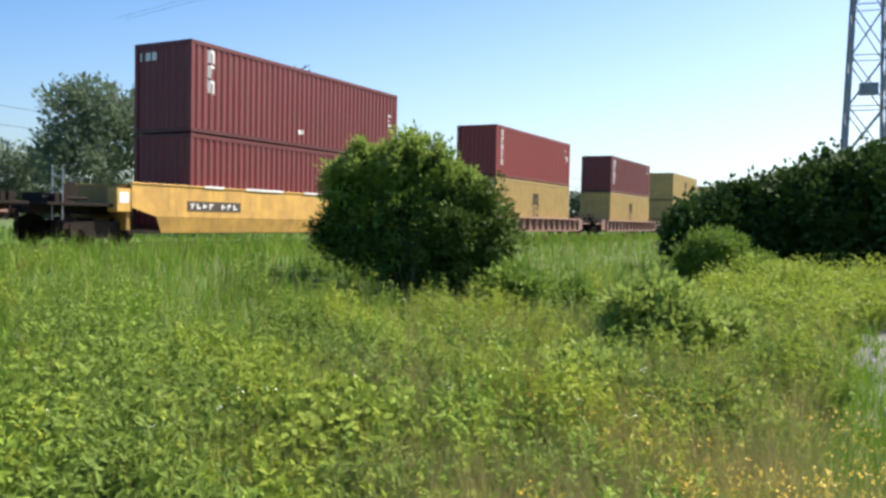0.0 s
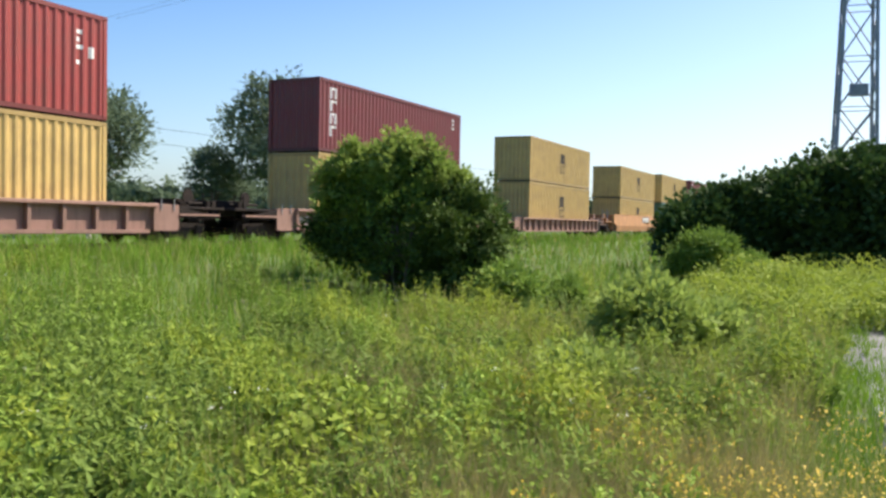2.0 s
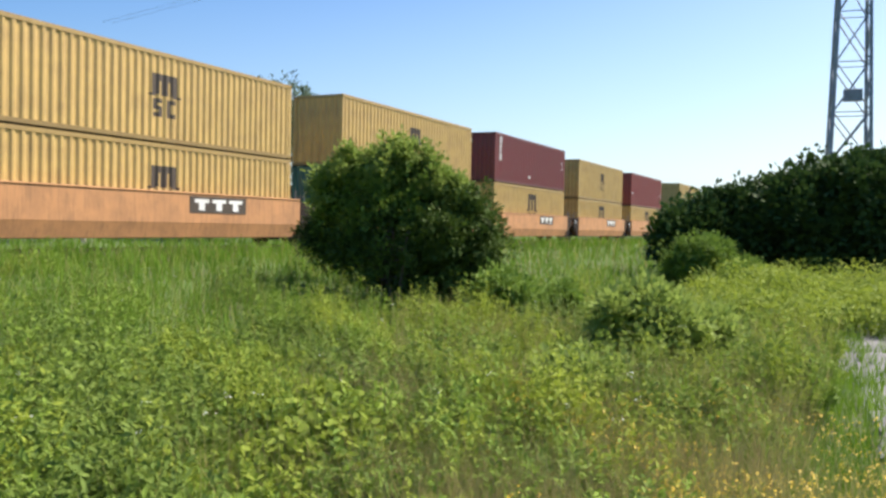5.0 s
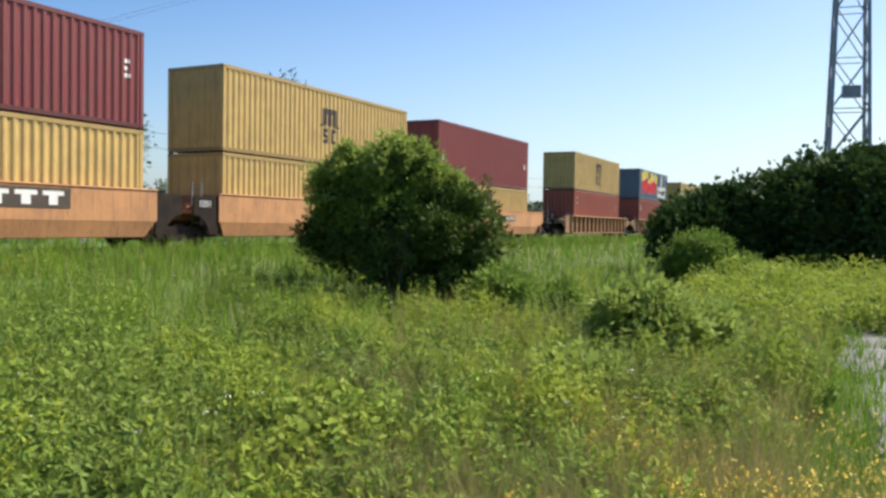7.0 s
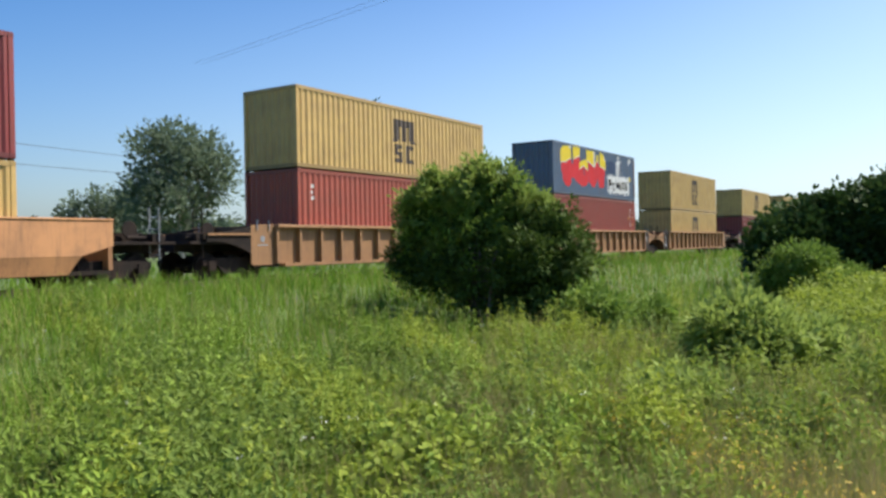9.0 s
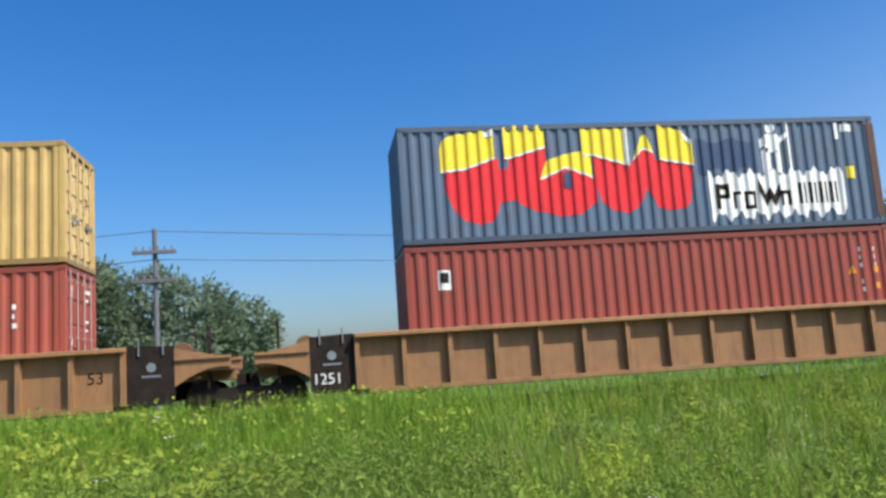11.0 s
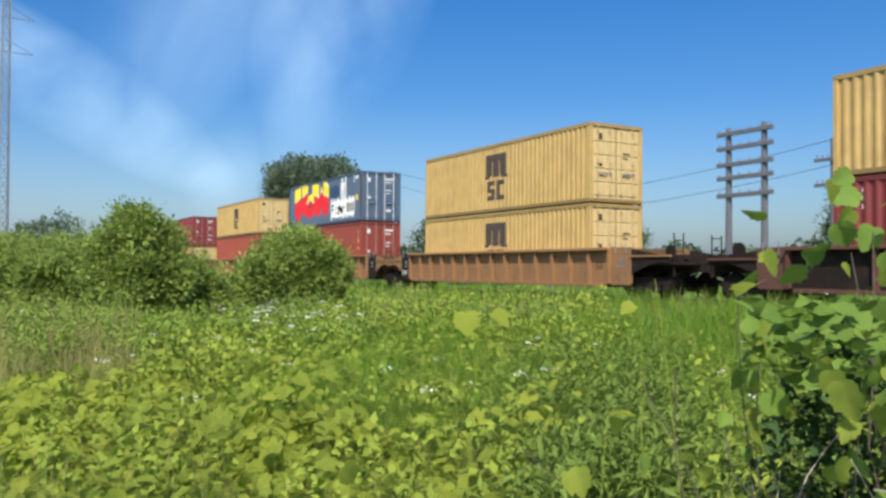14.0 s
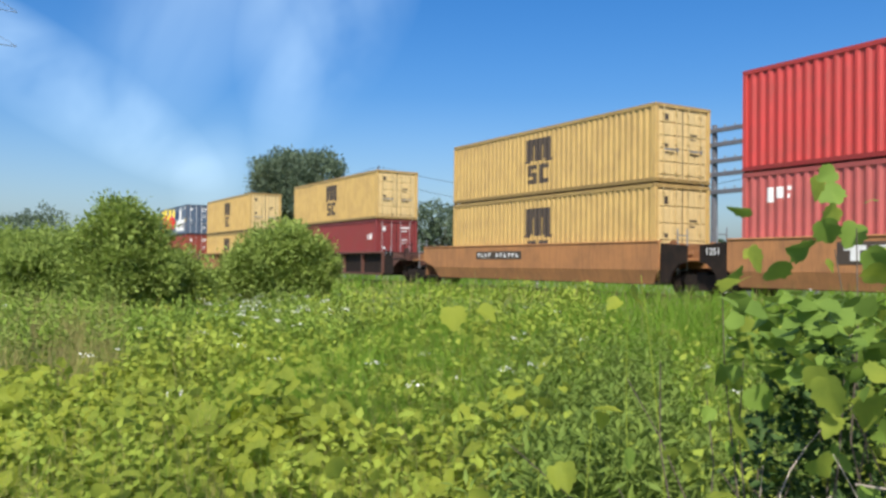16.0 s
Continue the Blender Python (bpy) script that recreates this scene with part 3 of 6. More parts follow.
def container(h, colour, label, draws=(), end_mark=False, door=None, locks=False):
    """A forty-foot steel box, its front end at x = 0, its floor at z = 0."""
    root = tagged(new("shipping_container"), label, "container", "boxes on the train")
    door = door or ((0.64, 0.48, 0.22) if colour == YELLOW else colour)
    L, W = BOX, 2.44
    near = share("side_wall", folded("side_wall", 0.14, L - 0.14, h - 0.2, ("side", round(h, 2))), root, colour, m=pose(0, -W / 2 + 0.012, 0.12))
    share("side_wall", near.data, root, colour, m=pose(L, W / 2 - 0.012, 0.12, 0, 0, 180))
    share("front_wall", folded("front_wall", 0.14, W - 0.14, h - 0.2, ("front", round(h, 2))), root, colour, m=pose(0.012, W / 2, 0.12, 0, 0, -90))
    share("roof", once(("roof", 0), lambda: boxes((0.05, L - 0.05, -W / 2 + 0.03, W / 2 - 0.03, -0.03, 0)), M_PAINT), root, colour, m=pose(0, 0, h - 0.025))
    share("floor", once(("floor", 0), lambda: boxes((0.05, L - 0.05, -W / 2 + 0.04, W / 2 - 0.04, 0.05, 0.12)), M_BLACK), root, colour)
    post = once(("corner_post", round(h, 2)), lambda: rounded(boxes((0, 0.14, 0, 0.14, 0.11, h - 0.11))), M_PAINT)
    cast = once(("corner_casting", 0), lambda: rounded(boxes((-0.004, 0.178, -0.004, 0.162, 0, 0.118)), 0.015), M_PAINT)
    rail = once(("side_rail", 0), lambda: boxes((0.14, L - 0.14, 0.0, 0.06, 0, 0.12)), M_PAINT)
    cross = once(("end_rail", 0), lambda: boxes((0.0, 0.1, -W / 2 + 0.14, W / 2 - 0.14, 0, 0.12)), M_PAINT)
    for turn, x, y in ((0, 0, -W / 2), (90, L, -W / 2), (180, L, W / 2), (270, 0, W / 2)):
        share("corner_post", post, root, colour, m=pose(x, y, 0, 0, 0, turn))
        for z in (0, h - 0.118):
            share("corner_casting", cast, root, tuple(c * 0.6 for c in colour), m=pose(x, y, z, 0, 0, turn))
    for z in (0.003, h - 0.123):
        # weathered rails; the bottom ones darker again to paint the seam's shadow
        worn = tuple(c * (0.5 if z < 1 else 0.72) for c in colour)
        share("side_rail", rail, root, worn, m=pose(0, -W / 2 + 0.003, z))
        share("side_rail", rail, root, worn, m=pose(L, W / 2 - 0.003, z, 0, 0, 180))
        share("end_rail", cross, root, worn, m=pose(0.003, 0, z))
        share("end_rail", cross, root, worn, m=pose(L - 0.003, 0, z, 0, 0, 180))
    # doors at the +x end, with recessed panels, lock rods and handles
    step = (h - 0.4) / 5
    lf = once(("door", round(h, 2)), lambda: boxes((0, 0.03, 0.0, 1.06, 0.13, h - 0.13)), M_PAINT)
    pn = once(("door_panel", round(h, 2)), lambda: rounded(boxes((0.03, 0.055, 0.0, 0.42, 0.04, step - 0.04))), M_PAINT)
    def rod_with_guides():
        b = bmesh.new()
        tube(b, (0.085, 0, 0.06), (0.085, 0, h - 0.06), 0.02, n=6)
        for z in (0.3, h * 0.5, h - 0.3):
            box(b, 0.05, 0.11, -0.04, 0.04, z - 0.03, z + 0.03)
        return b
    rd = once(("lock_rod", round(h, 2)), rod_with_guides, M_PAINT)
    hd = once(("door_handle", 0), lambda: boxes((0.1, 0.13, 0.2, 0.62, 1.0, 1.05), (0.08, 0.13, 0.72, 0.78, 0.97, 1.08)), M_STEEL)
    for turn, y in ((0, 0.008), (1, -1.068)):
        d = share("door", lf, root, door, m=pose(L - 0.08, y, 0))
        for y2 in (0.2, 0.75):
            share("lock_rod", rd, d, (0.72, 0.72, 0.70) if colour == BLUE else tuple(0.8 * c for c in door) if colour == YELLOW else tuple(0.5 * c + 0.25 for c in door), m=pose(0, y2, 0))
        for k in range(5):
            for y2 in (0.07, 0.56):
                share("door_panel", pn, d, door, m=pose(0, y2, 0.2 + k * step))
        share("door_handle", hd, d)
    part("door_gasket", boxes((L - 0.075, L - 0.044, -0.014, 0.014, 0.14, h - 0.14)), M_BLACK, root, "dark rubber door seal")
    signs = ((h * 0.79, h * 0.87, -0.84, -0.66), (h * 0.45, h * 0.49, -0.8, -0.66), (h * 0.62, h * 0.64, 0.3, 0.62), (h * 0.56, h * 0.575, 0.3, 0.55), (h * 0.36, h * 0.375, 0.3, 0.7))
    for z0, z1, y0, y1 in signs if colour == YELLOW else signs + ((h * 0.84, h * 0.87, 0.25, 0.75), (h * 0.78, h * 0.8, 0.25, 0.6), (h * 0.2, h * 0.24, 0.3, 0.6)):
        part("marking", boxes((L - 0.022, L - 0.017, y0, y1, z0, z1)), M_DARK if colour == YELLOW else M_WHITE, root, "small door marking")
    if end_mark:
        for y, w in ((0.95, 0.06), (0.72, 0.2), (0.45, 0.2)):
            part("lettering", boxes((-0.004, 0.008, y - w, y, h - 0.55, h - 0.3)), M_WHITE, root, "white lettering bar")
    lock = once(("twist_lock", 0), lambda: boxes((0.03, 0.15, 0.03, 0.13, -0.056, 0.002)), M_BLACK)
    if locks:
        for turn, x, y in ((0, 0, -W / 2), (90, L, -W / 2), (180, L, W / 2), (270, 0, W / 2)):
            share("twist_lock", lock, root, m=pose(x, y, 0, 0, 0, turn))
    for draw in draws:
        draw(root)
    return root


# ---- wagons ----
LOW = (0.27, 0.15, 0.115)
BROWN = (0.29, 0.15, 0.062)
GOLD = (0.62, 0.36, 0.085)
ORANGE = (0.52, 0.25, 0.105)
RUST = (0.11, 0.045, 0.032)


def truck(parent, x):
    """A two-axle truck, middle at x, wheels on the rails."""
    tk = share("truck", once(("truck", 0), lambda: truck_frame(), M_BLACK), parent, m=pose(x, 0, 0))
    def wheel():
        b = bmesh.new()
        tube(b, (0, -0.065, 0), (0, 0.065, 0), 0.42, n=20)
        tube(b, (0, 0.05, 0), (0, 0.075, 0), 0.455, n=20)
        tube(b, (0, -0.1, 0), (0, 0.1, 0), 0.12, n=10)
        return b
    wh = once(("wheel", 0), wheel, M_BLACK)
    for dx in (-0.89, 0.89):
        share("wheel", wh, tk, m=pose(dx, -0.75, 0.42))
        share("wheel", wh, tk, m=pose(dx, 0.75, 0.42, 0, 0, 180))
        share("axle", once(("axle", 0), lambda: rod((0, -0.7, 0), (0, 0.7, 0), 0.08), M_BLACK), tk, m=pose(dx, 0, 0.42))
    return tk


def rod(p, q, r):
    b = bmesh.new()
    tube(b, p, q, r, n=8)
    return b


def truck_frame():
    b = bmesh.new()
    side = [(-1.2, 0.45), (-1.2, 0.62), (-0.5, 0.68), (0.5, 0.68), (1.2, 0.62), (1.2, 0.45), (0.65, 0.45), (0.4, 0.2), (-0.4, 0.2), (-0.65, 0.45)]
    for y in (-1.02, 0.92):
        prism(b, side, y, y + 0.1)
        for dx in (-0.89, 0.89):
            box(b, dx - 0.13, dx + 0.13, y - 0.05, y + 0.15, 0.3, 0.58)
        for dx in (-0.16, 0, 0.16):
            tube(b, (dx, y + 0.05, 0.26), (dx, y + 0.05, 0.6), 0.06, n=8)
    box(b, -0.2, 0.2, -0.95, 0.95, 0.5, 0.75)
    return b


def letters(name, text, size, mat, parent, m):
    cu = bpy.data.curves.new(name, "FONT")
    cu.body, cu.size, cu.extrude = text, size, 0.003
    tmp = bpy.data.objects.new("tmp", cu)
    me = bpy.data.meshes.new_from_object(tmp)
    bpy.data.objects.remove(tmp)
    me.materials.append(mat)
    return share(name, me, parent, m=m)


def well_car(kind, colour, label, front, rear, hang_front, hang_rear, top, trucks, logo=None):
    """A well wagon round a box that starts at x = 0. front, rear: metres from the box to the middle of each coupling; hang: how far the sides reach past the box at each end."""
    root = tagged(new("well_car"), label, "wagon", "wagons of the train")
    x0, x1 = -hang_front, BOX + hang_rear
    for s in (-1, 1):
        if kind == "ribbed":
            b = boxes((x0, x1, min(s * 1.27, s * 1.30), max(s * 1.27, s * 1.30), 0.46, top - 0.1))
            # on the rusty wagon black panels stand in for shade under the chord
            part("side_panel", b, M_BLACK if colour == RUST else M_WELL, root, colour=colour)
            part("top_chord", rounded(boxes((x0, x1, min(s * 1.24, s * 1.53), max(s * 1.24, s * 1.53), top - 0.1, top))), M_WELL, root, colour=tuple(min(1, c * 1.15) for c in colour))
            part("bottom_chord", boxes((x0 + 0.3, x1 - 0.3, min(s * 1.24, s * 1.5), max(s * 1.24, s * 1.5), 0.36, 0.46)), M_WELL, root, colour=colour)
            n = int((x1 - x0) / (2.3 if colour == RUST else 1.02))
            key = ("rib", round(top, 2))
            rib = once(key, lambda: boxes((-0.05, 0.05, 0, 0.16, 0.46, top - 0.1)), M_WELL)
            for k in range(n + 1):
                x = x0 + 0.06 + (x1 - x0 - 0.12) * k / n
                share("rib", rib, root, colour, m=pose(x, s * 1.297, 0, 0, 0, 0 if s > 0 else 180))
        else:
            bend = 0.36 + (top - 0.36) * 0.34
            c0, c1 = (0.9 if hang_front > 1 else 0.05), (0.9 if hang_rear > 1 else 0.05)
            up0, up1 = 0.25 * (hang_front > 1), 0.25 * (hang_rear > 1)
            b = bmesh.new()
            prism(b, [(x0, top), (x0, bend + up0), (x0 + c0, bend), (x1 - c1, bend), (x1, bend + up1), (x1, top)], s * 1.36, s * 1.40)
            part("side_panel", b, M_WELL, root, colour=colour)
            b = bmesh.new()
            a = [b.verts.new(p) for p in ((x0 + c0, s * 1.40, bend - 0.004), (x1 - c1, s * 1.40, bend - 0.004), (x1 - c1 - 0.3, s * 1.28, 0.36), (x0 + c0 + 0.3, s * 1.28, 0.36))]
            c = [b.verts.new(v.co + Vector((0, -s * 0.03, 0))) for v in a]
            b.faces.new(a), b.faces.new(c[::-1])
            for k in range(4):
                b.faces.new((a[k], c[k], c[(k + 1) % 4], a[(k + 1) % 4]))
            bmesh.ops.recalc_face_normals(b, faces=b.faces[:])
            part("lower_panel", b, M_WELL, root, colour=colour)
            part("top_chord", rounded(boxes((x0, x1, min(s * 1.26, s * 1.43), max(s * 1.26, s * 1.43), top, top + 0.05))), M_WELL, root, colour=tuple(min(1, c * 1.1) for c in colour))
    part("well_floor", boxes((x0, x1, -1.26, 1.26, 0.34, 0.44)), M_BLACK, root)
    for end, s, reach in ((x0, -1, front), (x1, 1, rear)):
        tip = -reach + 0.25 if s < 0 else BOX + reach - 0.25
        lo, hi = min(end, tip), max(end, tip)
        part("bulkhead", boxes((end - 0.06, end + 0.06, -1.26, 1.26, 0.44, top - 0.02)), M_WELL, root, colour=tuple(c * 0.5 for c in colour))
        if hi - lo > 0.5:
            part("end_platform", rounded(boxes((lo, hi, -0.55, 0.55, 0.86, 1.08), (lo, hi, -1.25, 1.25, 1.08, 1.16))), M_BLACK if reach > 4.5 else M_WELL, root, colour=tuple(c * 0.8 for c in colour))
        # dark shear plates beside the platform, curved away over the wheels
        w = min(1.35, hi - lo)
        q = lambda d: end + s * d
        for y in (-1.34, 1.28) if kind == "ribbed" or w < 1.2 else ():
            b = bmesh.new()
            if kind == "ribbed":
                prism(b, [(q(0.01), 0.42), (q(0.01), top + 0.01), (q(0.98), top - 0.02), (q(0.98), 0.5), (q(0.9), 0.42)], y, y + 0.06)
            else:
                prism(b, [(q(0), 0.42), (q(0), top - 0.04), (q(w), top - 0.12), (q(w), 1.05), (q(w * 0.72), 0.98), (q(w * 0.45), 0.72), (q(w * 0.36), 0.42)], y, y + 0.06)
            long_end = reach > 4.5
            part("end_plate", b, M_WELL if long_end else M_BLACK, root, "" if long_end else "black end plate", colour=colour)
            if kind == "ribbed" and hi - lo > 1.3:
                # the arched sill over the wheels
                far = min(hi - lo, 2.7)
                arch = [(q(0.98 + (far - 0.98) * k / 8), min(top - 0.42, 0.66 + 0.5 * math.sin(math.pi * (0.08 + 0.5 * k / 8)))) for k in range(9)]
                b = bmesh.new()
                prism(b, [(q(far), top - 0.34), (q(0.98), top - 0.08)] + arch, y + 0.004, y + 0.05)
                # black on long and low ends, the shadow there put into the colour
                part("arched_sill", b, M_BLACK if long_end or top < 1.4 else M_WELL, root, colour=colour)
                part("sill_edge", boxes((min(q(0.98), q(far)), max(q(0.98), q(far)), y - 0.05, y + 0.1, top - 0.34, top - 0.28)), M_WELL, root, colour=tuple(c * 1.1 for c in colour))
                if y < 0 and top > 1.6:
                    b = bmesh.new()
                    tube(b, (q(0.5), y - 0.006, top - 0.45), (q(0.5), y + 0.01, top - 0.45), 0.1, n=14)
                    part("marking", b, M_STEEL, root, "small pale round marking")
                    part("marking", boxes((q(0.5) - 0.2, q(0.5) + 0.2, y - 0.005, y + 0.002, top - 0.66, top - 0.62)), M_STEEL, root, "small pale bar")
                for u in (0.25, 0.75):
                    b = bmesh.new()
                    tube(b, (q(u), y - 0.03, top - 0.2), (q(u), y - 0.03, top + 0.14), 0.018, n=6)
                    part("grab_iron", b, M_STEEL, root)
        if top > 1.6 and s < 0 and reach <= 4.5 and (kind == "ribbed" or w < 1.2):
            size = 0.33 if kind == "ribbed" else 0.28
            letters("number", "1251", size, M_WHITE, root, pose(q(0.94) if kind == "ribbed" else q(w * 0.8), -1.346, 0.62 if kind == "ribbed" else top - 0.4, 90))
        if top > 1.6 and s > 0 and kind == "ribbed":
            letters("number", "53", 0.36, M_BLACK, root, pose(x1 - 0.82, -1.306, 0.95, 90))
        # ladder, railing and brake gear over the truck
        b = bmesh.new()
        lx = tip - s * 0.5
        for dy in (-1.18, -0.78):
            tube(b, (lx, dy, 0.7), (lx, dy, top + 0.4), 0.022, n=6)
        for z in (0.8, 1.15, 1.5, 1.85, 2.2):
            if z < top + 0.4:
                tube(b, (lx, -1.18, z), (lx, -0.78, z), 0.018, n=6)
        part("ladder", b, M_STEEL if kind != "ribbed" else M_BLACK, root, "thin metal ladder")
        b = boxes((min(lx, lx - s * 0.9), max(lx, lx - s * 0.9), -0.5, 0.45, 1.16, 1.42))
        box(b, lx - 0.2, lx + 0.2, -1.15, -0.55, 1.16, 1.38)
        tube(b, (lx - s * 0.6, -0.7, 1.5), (lx - s * 0.6, -0.74, 1.5), 0.24, n=14)
        tube(b, (lx - s * 0.9, -1.0, 1.28), (lx + s * 0.4, -0.9, 1.28), 0.05, n=8)
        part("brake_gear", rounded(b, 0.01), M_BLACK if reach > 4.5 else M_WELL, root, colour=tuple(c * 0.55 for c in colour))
        part("coupler", boxes((min(tip, tip + s * 0.3), max(tip, tip + s * 0.3), -0.17, 0.17, 0.72, 0.98)), M_BLACK, root)
    for x in trucks:
        truck(root, x)
    if colour == GOLD:
        for u in (x0 - 0.5, x1 + 0.02):
            part("end_box", rounded(boxes((u, u + 0.48, -1.39, -1.0, 0.95, 1.6))), M_WELL, root, "golden step box", colour=colour)
            part("sign", boxes((u + 0.08, u + 0.4, -1.4, -1.388, 1.2, 1.5)), M_WHITE, root, "small pale sign")
    if logo:
        logo(root)
    return root


def plate_mark(x, z, w, h, bars=3):
    """A dark plate with white bars, on a smooth side."""
    def draw(root):
        p = part("name_plate", boxes((x, x + w, -1.412, -1.402, z, z + h)), M_DARK, root, "dark plate with white bars")
        for k in range(bars):
            u = x + w * (0.08 + k * 0.3)
            b = bmesh.new()
            box(b, u, u + w * 0.24, -1.418, -1.412, z + h * 0.62, z + h * 0.84)
            box(b, u + w * 0.07, u + w * 0.17, -1.418, -1.412, z + h * 0.16, z + h * 0.62)
            part("white_bar", b, M_WHITE, p, "white painted bar")
    return draw


def number_plate(x, z, n):
    """A slim dark strip with a row of pale bars."""
    def draw(root):
        p = part("number_strip", boxes((x, x + n * 0.27 + 0.2, -1.412, -1.402, z, z + 0.3)), M_DARK, root, "slim dark strip with pale bars")
        for k in range(n):
            if k != 4:
                u = x + 0.12 + k * 0.27
                tall = ((0.0, 0.06, 0.07, 0.23), (0.06, 0.17, (0.18, 0.07, 0.125)[k % 3], (0.23, 0.12, 0.175)[k % 3])) if k % 4 else ((0.05, 0.11, 0.07, 0.18), (0.0, 0.17, 0.18, 0.23))
                part("pale_bar", boxes(*((u + a, u + b, -1.418, -1.412, z + c, z + d) for a, b, c, d in tall)), M_WHITE, p)
    return draw


def faded_mark(x, z):
    """Three faded red strokes with bars over them on a smooth side."""
    def draw(root):
        for k in range(3):
            u = x + k * 0.5
            part("faded_stroke", boxes((u, u + 0.44, -1.406, -1.402, z + 0.3, z + 0.4), (u + 0.16, u + 0.28, -1.406, -1.402, z, z + 0.3)), M_FADED, root, "faded red painted stroke")
    return draw


def chalked(*places):
    """Pale scrawled patches on the panels between ribs, each of (x, z, width)."""
    def draw(root):
        for k, (x, z, w) in enumerate(places):
            b = bmesh.new()
            n = 14
            prism(b, [(x + math.cos(a) * w * (0.5 + 0.08 * math.sin(5 * a + k)), z + math.sin(a) * 0.17 * (1 + 0.3 * math.sin(3 * a + 2 * k))) for a in (2 * math.pi * j / n for j in range(n))], -1.306, -1.302)
            part("spray_patch", b, M_CHALK, root, "pale worn spray paint")
    return draw


# order along the train: front of the box at the clip's start, roof and seam heights, upper and lower box, wagon
Y, R = YELLOW, MAROON
STACKS = [
    (18.90, 6.27, 3.44, R, R, "slanted"), (41.67, 6.24, 3.41, (0.29, 0.04, 0.034), Y, "low"), (63.70, 6.27, 3.44, R, Y, "low"),
    (85.75, 6.26, 3.49, Y, Y, "low"), (106.70, 5.85, 3.18, Y, Y, "smooth"), (122.19, 6.08, 3.23, Y, GREEN, "smooth"),
    (137.60, 6.27, 3.47, R, Y, "smooth"), (153.13, 5.99, 3.14, Y, Y, "smooth"), (168.53, 6.03, 3.08, (0.23, 0.036, 0.034), Y, "smooth"),
    (190.17, 6.31, 3.58, Y, (0.33, 0.068, 0.04), "ribbed"), (209.68, 6.40, 3.59, BLUE, REDBROWN, "ribbed"), (229.42, 6.13, 3.30, Y, Y, "ribbed"),
    (251.04, 5.82, 3.26, Y, (0.21, 0.03, 0.03), "dark"), (270.98, 6.05, 3.55, Y, Y, "plain"), (286.47, 6.34, 3.53, BRIGHT, SALMON, "plain")]
NAMES = {Y: "yellow", R: "dark maroon", GREEN: "dark green", BLUE: "faded blue", REDBROWN: "rusty red", BRIGHT: "bright red", SALMON: "faded salmon red"}
MOVERS = []
FLOOR = 0.45


